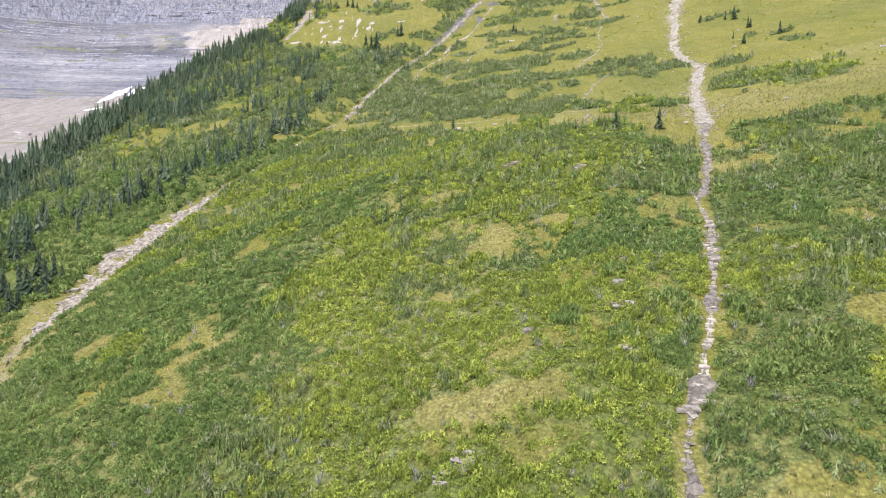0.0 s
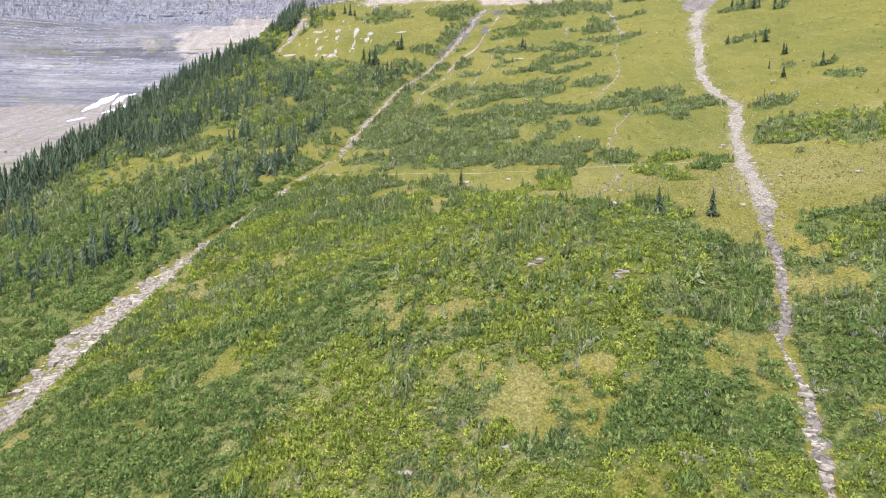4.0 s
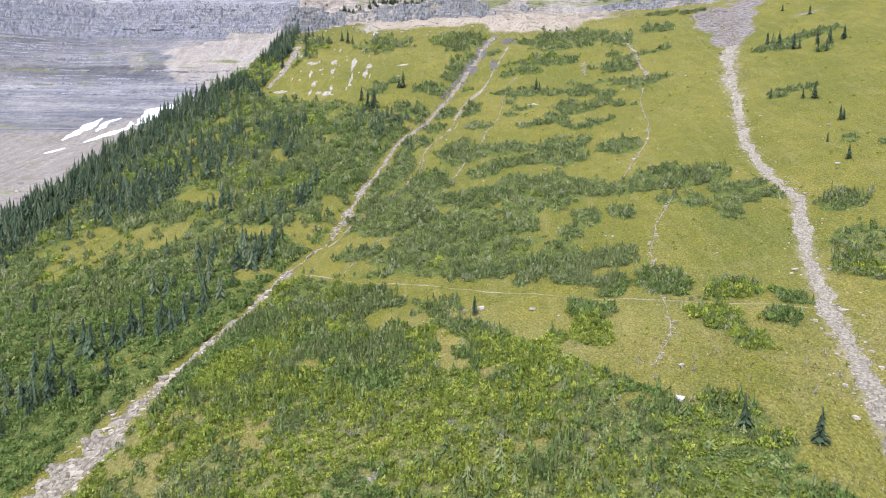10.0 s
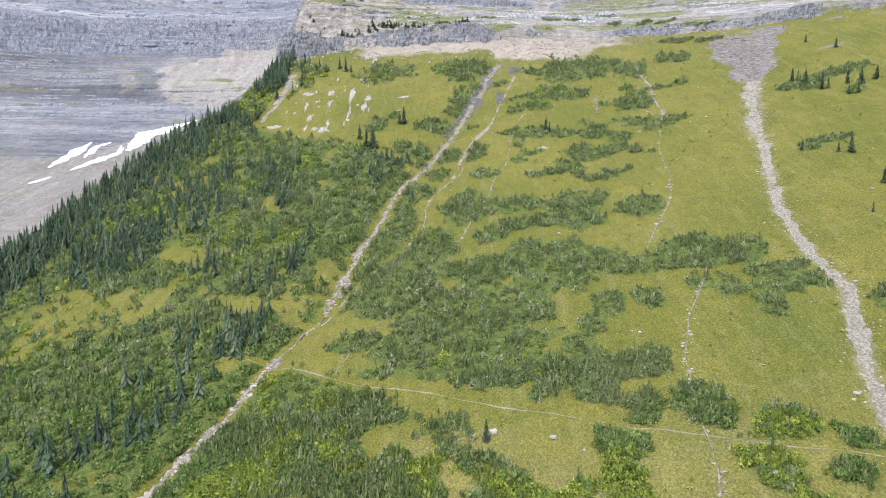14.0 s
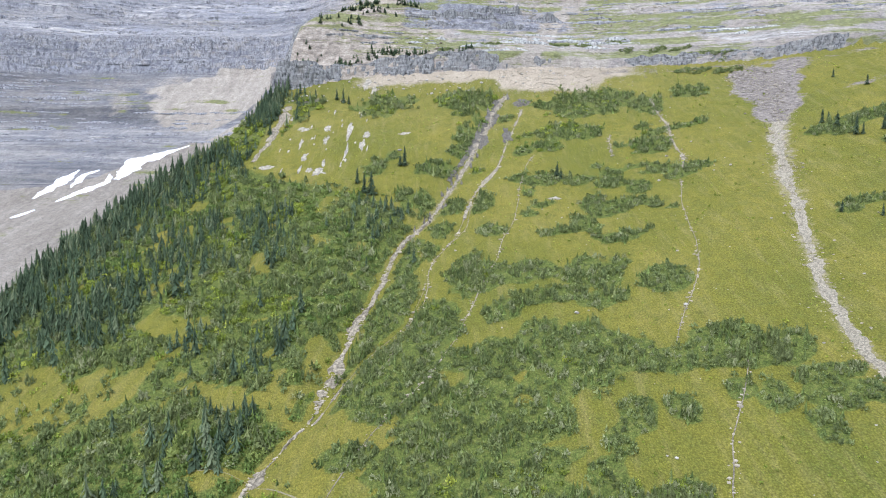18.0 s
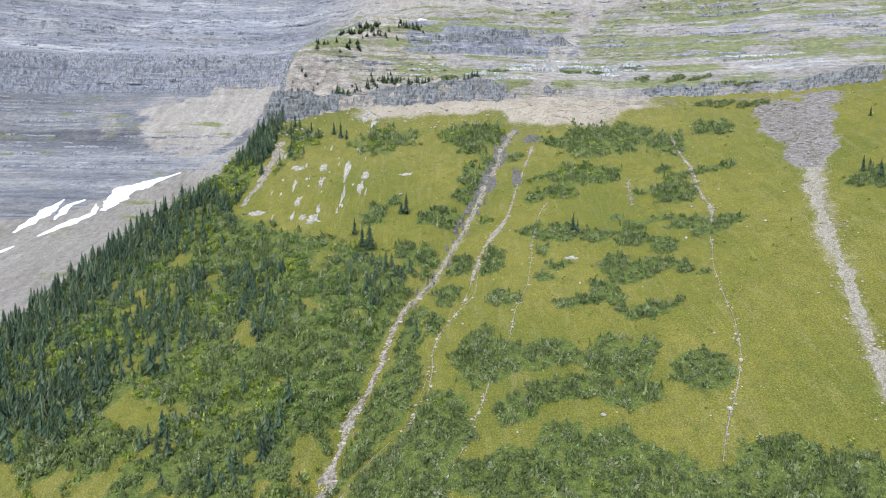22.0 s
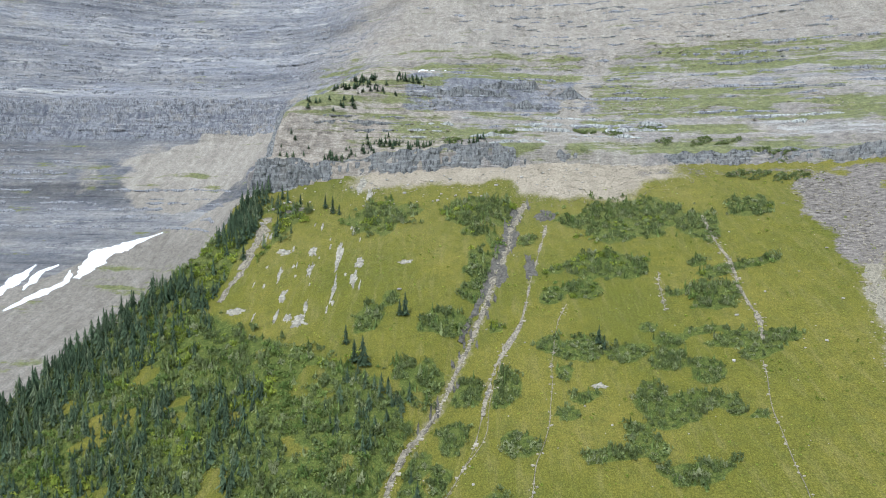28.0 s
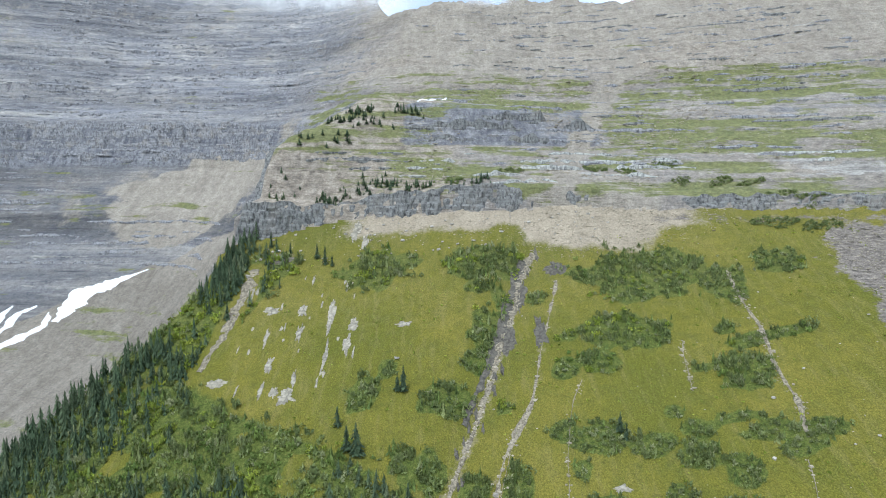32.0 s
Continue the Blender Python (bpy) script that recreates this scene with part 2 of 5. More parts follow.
# ---- materials ----
class Nodes:
    """A small builder for node materials; textures lie in metres."""

    def __init__(self, name, roughness=0.85, specular=0.2):
        self.mat = bpy.data.materials.new(name)
        self.mat.use_nodes = True
        self.tree = self.mat.node_tree
        self.bsdf = self.tree.nodes["Principled BSDF"]
        self.bsdf.inputs["Roughness"].default_value = roughness
        self.bsdf.inputs["Specular IOR Level"].default_value = specular
        self.coord = self.tree.nodes.new("ShaderNodeTexCoord").outputs["Object"]

    def link(self, a, b):
        self.tree.links.new(a, b)

    def stretch(self, sx, sy, sz):
        n = self.tree.nodes.new("ShaderNodeMapping")
        n.inputs["Scale"].default_value = (sx, sy, sz)
        self.link(self.coord, n.inputs["Vector"])
        return n.outputs["Vector"]

    def noise(self, size, detail=4, rough=0.55, at=None, warp=0.0):
        n = self.tree.nodes.new("ShaderNodeTexNoise")
        n.inputs["Scale"].default_value = 1 / size
        n.inputs["Detail"].default_value = detail
        n.inputs["Roughness"].default_value = rough
        n.inputs["Distortion"].default_value = warp
        self.link(at or self.coord, n.inputs["Vector"])
        return n.outputs["Fac"]

    def cells(self, size, at=None, feature="F1", out="Distance"):
        n = self.tree.nodes.new("ShaderNodeTexVoronoi")
        n.feature = feature
        n.inputs["Scale"].default_value = 1 / size
        self.link(at or self.coord, n.inputs["Vector"])
        return n.outputs[out]

    def ramp(self, fac, *stops):
        n = self.tree.nodes.new("ShaderNodeValToRGB")
        e = n.color_ramp.elements
        while len(e) < len(stops):
            e.new(0.5)
        for el, (p, c) in zip(e, stops):
            el.position = p
            el.color = (*c, 1) if isinstance(c, tuple) else (c, c, c, 1)
        self.link(fac, n.inputs["Fac"])
        return n.outputs["Color"]

    def mix(self, fac, a, b, kind="MIX"):
        n = self.tree.nodes.new("ShaderNodeMix")
        n.data_type, n.blend_type = "RGBA", kind
        for value, socket in ((fac, n.inputs["Factor"]), (a, n.inputs[6]), (b, n.inputs[7])):
            if isinstance(value, tuple):
                socket.default_value = (*value, 1)
            elif isinstance(value, float):
                socket.default_value = value
            else:
                self.link(value, socket)
        return n.outputs[2]

    def math(self, kind, a, b=0.0, clamp=False):
        n = self.tree.nodes.new("ShaderNodeMath")
        n.operation, n.use_clamp = kind, clamp
        for value, socket in ((a, n.inputs[0]), (b, n.inputs[1])):
            if isinstance(value, (int, float)):
                socket.default_value = value
            else:
                self.link(value, socket)
        return n.outputs[0]

    def attribute(self, name):
        n = self.tree.nodes.new("ShaderNodeAttribute")
        n.attribute_name = name
        return n.outputs["Fac"]

    def part_z(self, vector, axis="Z"):
        n = self.tree.nodes.new("ShaderNodeSeparateXYZ")
        self.link(vector, n.inputs[0])
        return n.outputs[axis]

    def normal_z(self):
        return self.part_z(self.tree.nodes.new("ShaderNodeNewGeometry").outputs["Normal"])

    def island(self):
        return self.tree.nodes.new("ShaderNodeNewGeometry").outputs["Random Per Island"]

    def random(self):
        return self.tree.nodes.new("ShaderNodeObjectInfo").outputs["Random"]

    def bump(self, height, depth, strength=1.0, under=None):
        n = self.tree.nodes.new("ShaderNodeBump")
        n.inputs["Distance"].default_value = depth
        n.inputs["Strength"].default_value = strength
        self.link(height, n.inputs["Height"])
        if under:
            self.link(under, n.inputs["Normal"])
        return n.outputs["Normal"]

    def done(self, colour, normal=None):
        if isinstance(colour, tuple):
            self.bsdf.inputs["Base Color"].default_value = (*colour, 1)
        else:
            self.link(colour, self.bsdf.inputs["Base Color"])
        if normal:
            self.link(normal, self.bsdf.inputs["Normal"])
        return self.mat


def edge_mask(n, attr, size, soft=0.12):
    """An attribute of the sheet, with its border broken up by noise."""
    v = n.math("ADD", n.attribute(attr), n.math("MULTIPLY", n.math("SUBTRACT", n.noise(size, 5, 0.65), 0.5), 0.9))
    return n.ramp(v, (0.5 - soft, 0.0), (0.5 + soft, 1.0))


def make_meadow():
    n = Nodes("meadow_turf", 0.9, 0.1)
    big, mid, fine = n.noise(38, 5), n.noise(5.5, 5, 0.65), n.noise(0.45, 4, 0.75)
    grass = n.ramp(big, (0.28, (0.112, 0.122, 0.02)), (0.5, (0.158, 0.15, 0.025)), (0.72, (0.208, 0.181, 0.037)))
    green = n.ramp(n.noise(2.2, 5, 0.7), (0.3, (0.072, 0.094, 0.026)), (0.7, (0.156, 0.148, 0.025)))
    grass = n.mix(n.ramp(mid, (0.36, 0.6), (0.62, 0.0)), grass, green)
    streak = n.noise(2.6, 5, 0.7, n.stretch(1.0, 0.13, 0.3))
    grass = n.mix(n.ramp(streak, (0.5, 0.0), (0.72, 0.6)), grass, (0.225, 0.195, 0.07))
    # green turf below the thickets, darkened in colour for shade between the bushes
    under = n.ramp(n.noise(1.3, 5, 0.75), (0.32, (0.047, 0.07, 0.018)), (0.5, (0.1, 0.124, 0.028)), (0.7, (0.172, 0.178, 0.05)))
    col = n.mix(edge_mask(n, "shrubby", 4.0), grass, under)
    straw = n.ramp(n.noise(1.1, 5, 0.7), (0.3, (0.2, 0.17, 0.06)), (0.7, (0.36, 0.3, 0.14)))
    col = n.mix(n.math("MULTIPLY", edge_mask(n, "dry", 3.0, 0.3), 0.35), col, straw)
    tuft = n.cells(0.42)
    col = n.mix(1.0, col, n.ramp(n.noise(0.3, 4, 0.8, n.stretch(1.0, 0.5, 0.5)), (0.3, 0.55), (0.7, 1.5)), "MULTIPLY")
    col = n.mix(1.0, col, n.ramp(tuft, (0.1, 1.2), (0.7, 0.76)), "MULTIPLY")
    grit = n.noise(1.0, 7, 0.8)
    rubble = n.ramp(grit, (0.3, (0.14, 0.117, 0.086)), (0.46, (0.33, 0.28, 0.21)), (0.72, (0.51, 0.438, 0.335)))
    rubble = n.mix(n.ramp(n.noise(9, 5, 0.7, n.stretch(1.0, 0.4, 0.4)), (0.35, 0.45), (0.6, 0.0)), rubble, (0.2, 0.17, 0.125))
    worn = n.math("ADD", n.attribute("bare"), n.math("ADD", n.math("MULTIPLY", n.math("SUBTRACT", n.noise(11, 7, 0.75), 0.5), 1.2), n.math("MULTIPLY", n.math("SUBTRACT", n.noise(1.6, 5, 0.75), 0.5), 1.1)))
    col = n.mix(n.ramp(worn, (0.36, 0.0), (0.86, 1.0)), col, rubble)
    beds = n.noise(0.6, 6, 0.75, n.stretch(0.25, 0.25, 1.0))
    shale = n.ramp(beds, (0.36, (0.085, 0.074, 0.066)), (0.46, (0.155, 0.136, 0.12)), (0.56, (0.22, 0.194, 0.168)), (0.68, (0.34, 0.302, 0.256)))
    shale = n.mix(n.ramp(grit, (0.3, 0.7), (0.45, 0.0)), shale, (0.14, 0.125, 0.115))
    shale = n.mix(1.0, shale, n.ramp(n.noise(0.7, 4, 0.8), (0.3, 0.6), (0.7, 1.45)), "MULTIPLY")
    lay = n.math("ADD", n.attribute("slab"), n.math("MULTIPLY", n.math("SUBTRACT", n.noise(3.2, 8, 0.85, n.stretch(0.35, 0.35, 1.3)), 0.5), 2.4))
    col = n.mix(n.ramp(lay, (0.46, 0.0), (0.62, 1.0)), col, shale)
    h = n.math("ADD", n.math("MULTIPLY", fine, 0.5), n.math("SUBTRACT", n.math("MULTIPLY", mid, 0.9), n.math("MULTIPLY", tuft, 0.45)))
    return n.done(col, n.bump(h, 0.45, 0.9))


def make_mountain():
    n = Nodes("bedded_rock", 0.9, 0.12)
    bands, thin, hair = n.noise(7.0, 6, 0.7, n.stretch(0.06, 0.06, 1.0)), n.noise(2.4, 7, 0.78, n.stretch(0.12, 0.12, 1.0)), n.noise(1.2, 5, 0.8, n.stretch(0.2, 0.2, 1.0))
    broken, patchy = n.noise(6.0, 6, 0.78), n.noise(38.0, 7, 0.7, n.stretch(0.7, 0.7, 1.3))
    # distance haze is mixed into these tones: lightened, the left rock also blued
    rock = n.ramp(bands, (0.3, (0.138, 0.14, 0.156)), (0.44, (0.207, 0.207, 0.218)), (0.56, (0.275, 0.268, 0.265)), (0.72, (0.37, 0.35, 0.325)))
    rock = n.mix(n.ramp(patchy, (0.36, 0.4), (0.5, 0.0)), rock, (0.185, 0.192, 0.225))
    rock = n.mix(n.ramp(patchy, (0.54, 0.0), (0.68, 0.5)), rock, (0.38, 0.35, 0.31))
    wide, seam = n.noise(20.0, 4, 0.6, n.stretch(0.05, 0.05, 1.0)), n.noise(2.0, 4, 0.7, n.stretch(0.035, 0.035, 1.0))
    # dark seams: bed joints together with painted shade under the ledges
    rock = n.mix(n.math("MULTIPLY", n.ramp(seam, (0.36, 0.85), (0.43, 0.0)), n.ramp(patchy, (0.4, 1.0), (0.62, 0.25))), rock, (0.105, 0.108, 0.13))
    rock = n.mix(n.math("MULTIPLY", n.ramp(seam, (0.57, 0.0), (0.64, 0.7)), n.ramp(patchy, (0.4, 0.3), (0.6, 1.0))), rock, (0.44, 0.42, 0.395))
    rock = n.mix(1.0, rock, n.ramp(wide, (0.36, 0.68), (0.5, 1.0), (0.64, 1.32)), "MULTIPLY")
    # broken thin dark lines put more of that ledge shade into the colour
    rock = n.mix(n.math("MULTIPLY", n.ramp(thin, (0.38, 0.75), (0.47, 0.0)), n.ramp(broken, (0.4, 0.05), (0.6, 1.0))), rock, (0.11, 0.115, 0.142))
    rock = n.mix(n.math("MULTIPLY", n.ramp(hair, (0.54, 0.0), (0.64, 0.5)), n.ramp(broken, (0.36, 1.0), (0.56, 0.0))), rock, (0.46, 0.45, 0.43))
    # rock darker towards the foot of the wall
    height_tone = n.ramp(n.math("ADD", n.math("MULTIPLY", n.part_z(n.coord), 0.004), n.math("MULTIPLY", n.math("SUBTRACT", wide, 0.5), 0.1)), (0.3, 0.66), (0.58, 0.8), (0.68, 1.0), (0.84, 1.0))
    rock = n.mix(1.0, rock, height_tone, "MULTIPLY")
    cracks = n.noise(3.2, 5, 0.75, n.stretch(1.0, 1.0, 0.16))
    steep = n.ramp(n.normal_z(), (0.5, 1.0), (0.72, 0.1))
    warm = n.ramp(n.noise(2.4, 7, 0.8, n.stretch(0.45, 0.3, 0.8)), (0.34, (0.17, 0.143, 0.112)), (0.5, (0.36, 0.305, 0.24)), (0.66, (0.54, 0.475, 0.39)))
    warmth = n.math("ADD", n.attribute("warm"), n.math("MULTIPLY", n.math("SUBTRACT", n.noise(30, 6, 0.7), 0.5), 0.9), True)
    rock = n.mix(n.math("MULTIPLY", n.ramp(n.normal_z(), (0.42, 1.0), (0.68, 0.0)), 0.75), rock, n.ramp(cracks, (0.36, (0.13, 0.135, 0.16)), (0.6, (0.34, 0.345, 0.37))))
    rock = n.mix(n.math("MULTIPLY", n.ramp(cracks, (0.36, 0.9), (0.48, 0.0)), steep), rock, (0.115, 0.115, 0.135))
    rock = n.mix(n.math("MULTIPLY", warmth, 0.85), rock, warm)
    flute = n.noise(4.0, 6, 0.75, n.stretch(1.0, 0.6, 0.1))
    crag = n.math("ADD", n.attribute("crag"), n.math("MULTIPLY", n.math("SUBTRACT", n.noise(16, 6, 0.7, n.stretch(0.5, 0.5, 1.3)), 0.5), 0.9))
    stone = n.mix(n.ramp(thin, (0.4, 0.6), (0.52, 0.0)), n.ramp(flute, (0.34, (0.105, 0.108, 0.13)), (0.48, (0.2, 0.203, 0.222)), (0.66, (0.34, 0.338, 0.34))), (0.1, 0.103, 0.125))
    rock = n.mix(n.ramp(crag, (0.4, 0.0), (0.6, 0.92)), rock, stone)
    run = n.noise(7, 6, 0.7, n.stretch(1.0, 0.16, 0.16))
    scree = n.ramp(run, (0.3, (0.27, 0.24, 0.2)), (0.52, (0.35, 0.312, 0.262)), (0.75, (0.43, 0.385, 0.326)))
    speck = n.noise(1.1, 4, 0.8)
    scree = n.mix(n.ramp(speck, (0.34, 0.7), (0.46, 0.0)), scree, (0.2, 0.19, 0.175))
    scree = n.mix(1.0, scree, n.ramp(n.math("MULTIPLY", n.part_z(n.coord), 0.004), (0.34, 0.74), (0.5, 1.0)), "MULTIPLY")
    slack = n.math("ADD", n.attribute("scree"), n.math("ADD", n.math("MULTIPLY", n.math("SUBTRACT", n.noise(26, 7, 0.75, n.stretch(1.0, 0.35, 0.6)), 0.5), 1.5), n.math("MULTIPLY", n.math("SUBTRACT", n.noise(5, 5, 0.7, n.stretch(0.4, 0.4, 1.6)), 0.5), 0.7)))
    col = n.mix(n.ramp(slack, (0.36, 0.0), (0.66, 1.0)), rock, scree)
    terrace = n.math("MULTIPLY", n.math("SUBTRACT", n.noise(4.6, 5, 0.65, n.stretch(0.05, 0.05, 1.0)), 0.5), 3.0)
    turf = n.ramp(n.noise(3, 5, 0.75), (0.3, (0.105, 0.127, 0.05)), (0.7, (0.25, 0.25, 0.1)))
    flat = n.math("MULTIPLY", n.ramp(n.normal_z(), (0.76, 0.0), (0.92, 1.0)), 0.2)
    sod = n.math("ADD", n.math("ADD", n.attribute("sod"), flat), n.math("MULTIPLY", n.math("SUBTRACT", n.noise(15, 8, 0.72, n.stretch(0.6, 0.6, 1.6)), 0.5), 2.2))
    sod = n.math("ADD", sod, terrace)
    col = n.mix(n.ramp(sod, (0.52, 0.0), (0.74, 0.92)), col, turf)
    pale = n.math("ADD", n.attribute("pale"), n.math("MULTIPLY", n.math("SUBTRACT", n.noise(7, 8, 0.75, n.stretch(0.3, 0.35, 1.6)), 0.5), 2.4))
    pale = n.math("SUBTRACT", pale, terrace)
    col = n.mix(n.ramp(pale, (0.62, 0.0), (0.78, 0.9)), col, n.ramp(thin, (0.38, (0.17, 0.162, 0.152)), (0.46, (0.35, 0.333, 0.308)), (0.62, (0.48, 0.458, 0.425))))
    col = n.mix(n.math("MULTIPLY", n.ramp(n.noise(2.2, 5, 0.8, n.stretch(0.6, 0.6, 1.5)), (0.38, 0.7), (0.47, 0.0)), n.attribute("pale")), col, (0.15, 0.142, 0.13))
    # fine grain, its mean above 1 for the lightening by haze
    col = n.mix(1.0, col, n.ramp(n.noise(0.9, 4, 0.75), (0.25, 0.8), (0.75, 1.5)), "MULTIPLY")
    col = n.mix(1.0, col, n.ramp(n.noise(2.6, 6, 0.8, n.stretch(0.8, 0.5, 1.2)), (0.3, 0.72), (0.7, 1.28)), "MULTIPLY")
    h = n.math("ADD", n.math("MULTIPLY", bands, 1.2), n.math("ADD", n.math("MULTIPLY", thin, 1.1), n.math("ADD", n.math("MULTIPLY", hair, 0.5), n.math("MULTIPLY", broken, 0.9))))
    return n.done(col, n.bump(h, 3.0, 0.9))


def make_rubble(name, dark, light, size=1.0):
    n = Nodes(name, 0.85, 0.25)
    f = n.noise(0.8 * size, 6, 0.7)
    col = n.ramp(f, (0.28, dark), (0.55, tuple((a + b) / 2 for a, b in zip(dark, light))), (0.78, light))
    col = n.mix(n.ramp(n.noise(4 * size, 4), (0.45, 0.0), (0.7, 0.4)), col, tuple(0.62 * v for v in dark))
    col = n.mix(n.ramp(n.cells(0.9 * size), (0.45, 0.0), (0.62, 0.55)), col, tuple(0.5 * v for v in dark))
    col = n.mix(0.5, col, n.ramp(n.cells(0.9 * size, out="Color"), (0.2, dark), (0.8, light)))
    return n.done(col, n.bump(n.math("SUBTRACT", n.noise(0.35 * size, 5, 0.7), n.cells(0.9 * size)), 0.35))


def make_stone(name, dark, light, by_object):
    n = Nodes(name, 0.85, 0.25)
    pick = n.random() if by_object else n.island()
    col = n.ramp(pick, (0.0, dark), (0.5, tuple((a + b) / 2 for a, b in zip(dark, light))), (1.0, light))
    col = n.mix(0.55, col, n.ramp(n.noise(0.5, 5, 0.7), (0.3, dark), (0.7, light)))
    return n.done(col, n.bump(n.noise(0.25, 5, 0.7, n.stretch(1, 1, 3)), 0.12))


def make_leaf(name, dark, light, stray, stray_share=0.12):
    """Foliage: each clump of its own tone, drifting over the slope."""
    n = Nodes(name, 0.75, 0.15)
    col = n.ramp(n.island(), (0.0, dark), (0.5, tuple((a + b) / 2 for a, b in zip(dark, light))), (0.93, light))
    col = n.mix(n.ramp(n.noise(7, 5, 0.65), (0.35, 0.0), (0.72, 0.55)), col, light)
    col = n.mix(n.ramp(n.noise(24, 4, 0.6), (0.5, 0.0), (0.66, 0.5)), col, tuple(0.55 * a + 0.45 * b for a, b in zip(light, stray)))
    col = n.mix(n.ramp(n.attribute("tint"), (1 - stray_share - 0.03, 0.0), (1 - stray_share, 0.7)), col, stray)
    col = n.mix(1.0, col, n.ramp(n.attribute("tint"), (0.0, 0.75), (0.5, 1.0), (0.9, 1.22)), "MULTIPLY")
    col = n.mix(1.0, col, n.ramp(n.noise(0.22, 3, 0.8, n.stretch(1.0, 1.0, 0.5)), (0.3, 0.5), (0.5, 1.0), (0.7, 1.55)), "MULTIPLY")
    glow = n.tree.nodes.new("ShaderNodeBsdfTranslucent")
    n.link(col, glow.inputs["Color"])
    both = n.tree.nodes.new("ShaderNodeMixShader")
    both.inputs[0].default_value = 0.36
    out = n.tree.nodes["Material Output"]
    n.done(col)
    n.link(n.bsdf.outputs[0], both.inputs[1])
    n.link(glow.outputs[0], both.inputs[2])
    n.link(both.outputs[0], out.inputs["Surface"])
    return n.mat


def make_bark():
    n = Nodes("grey_bark", 0.9, 0.1)
    return n.done(n.ramp(n.noise(0.3, 4), (0.3, (0.09, 0.075, 0.06)), (0.7, (0.22, 0.19, 0.165))))


def make_snow():
    n = Nodes("old_snow", 0.6, 0.3)
    return n.done(n.ramp(n.noise(6, 5, 0.6), (0.3, (0.72, 0.74, 0.76)), (0.65, (0.86, 0.87, 0.88))), n.bump(n.noise(3, 4), 0.4))


MEADOW, ROCK = make_meadow(), make_mountain()
PALE_RUBBLE = make_rubble("pale_rubble", (0.12, 0.104, 0.077), (0.5, 0.435, 0.325), 0.7)
DARK_RUBBLE = make_rubble("dark_shale", (0.07, 0.064, 0.054), (0.21, 0.19, 0.158), 1.0)
OUTCROP = make_rubble("pale_outcrop", (0.2, 0.182, 0.145), (0.52, 0.475, 0.385), 1.2)
RILL = make_rubble("rill_slabs", (0.1, 0.088, 0.067), (0.38, 0.333, 0.252), 0.6)
PATH_SOIL = make_rubble("trodden_soil", (0.24, 0.212, 0.13), (0.4, 0.36, 0.24), 0.5)
STONE_ONE = make_stone("pale_stone", (0.12, 0.107, 0.083), (0.46, 0.408, 0.318), True)
GRAVEL = make_rubble("wash_gravel", (0.19, 0.168, 0.122), (0.58, 0.515, 0.388), 0.4)
STONE_MANY = make_stone("pale_stones", (0.15, 0.132, 0.1), (0.56, 0.492, 0.378), False)
STONE_WHITE = make_stone("white_stone", (0.26, 0.24, 0.21), (0.54, 0.5, 0.45), True)
FIR = make_leaf("fir_needles", (0.044, 0.074, 0.042), (0.115, 0.16, 0.086), (0.165, 0.19, 0.105), 0.12)
KRUMM = make_leaf("dwarf_fir_needles", (0.084, 0.118, 0.045), (0.218, 0.256, 0.092), (0.245, 0.25, 0.14), 0.12)
SAPLING = make_leaf("young_fir_needles", (0.078, 0.12, 0.036), (0.2, 0.255, 0.07), (0.25, 0.268, 0.12), 0.13)
ALDER = make_leaf("alder_leaves", (0.07, 0.118, 0.032), (0.18, 0.246, 0.062), (0.24, 0.27, 0.08), 0.1)
BUSH = make_leaf("shrub_leaves", (0.112, 0.16, 0.026), (0.268, 0.318, 0.05), (0.325, 0.345, 0.058), 0.14)
STRAW = make_leaf("grass_blades", (0.14, 0.15, 0.045), (0.31, 0.28, 0.105), (0.39, 0.31, 0.15), 0.3)
BARK, SNOW = make_bark(), make_snow()


def make_cloud():
    """Thin mist: mostly clear, thicker where the sheet says so."""
    n = Nodes("mist", 1.0, 0.0)
    clear = n.tree.nodes.new("ShaderNodeBsdfTransparent")
    veil = n.tree.nodes.new("ShaderNodeBsdfTranslucent")
    veil.inputs["Color"].default_value = (0.95, 0.96, 0.98, 1)
    white = n.tree.nodes.new("ShaderNodeBsdfDiffuse")
    white.inputs["Color"].default_value = (0.95, 0.96, 0.98, 1)
    both, out = n.tree.nodes.new("ShaderNodeMixShader"), n.tree.nodes.new("ShaderNodeMixShader")
    n.link(veil.outputs[0], both.inputs[1]), n.link(white.outputs[0], both.inputs[2])
    thick = n.math("MULTIPLY", n.attribute("thick"), n.ramp(n.noise(26, 6, 0.6), (0.3, 0.0), (0.66, 1.0)))
    n.link(thick, out.inputs[0]), n.link(clear.outputs[0], out.inputs[1]), n.link(both.outputs[0], out.inputs[2])
    n.link(out.outputs[0], n.tree.nodes["Material Output"].inputs["Surface"])
    return n.mat


def make_cliff(name, gain, blue):
    n = Nodes(name, 0.9, 0.12)
    joints, beds = n.noise(1.1, 6, 0.75, n.stretch(1.0, 1.0, 0.4)), n.noise(1.0, 6, 0.75, n.stretch(0.12, 0.12, 1.0))
    col = n.ramp(beds, *((p, (gain * v, gain * v, gain * blue * v)) for p, v in ((0.3, 0.14), (0.5, 0.24), (0.72, 0.35))))
    col = n.mix(n.ramp(joints, (0.4, 0.95), (0.53, 0.0)), col, (0.08 * gain, 0.08 * gain, 0.085 * gain * blue))
    col = n.mix(n.ramp(n.noise(9, 5, 0.7), (0.5, 0.0), (0.7, 0.5)), col, (0.28 * gain, 0.25 * gain, 0.21 * gain))
    return n.done(col, n.bump(n.math("ADD", joints, beds), 0.9))


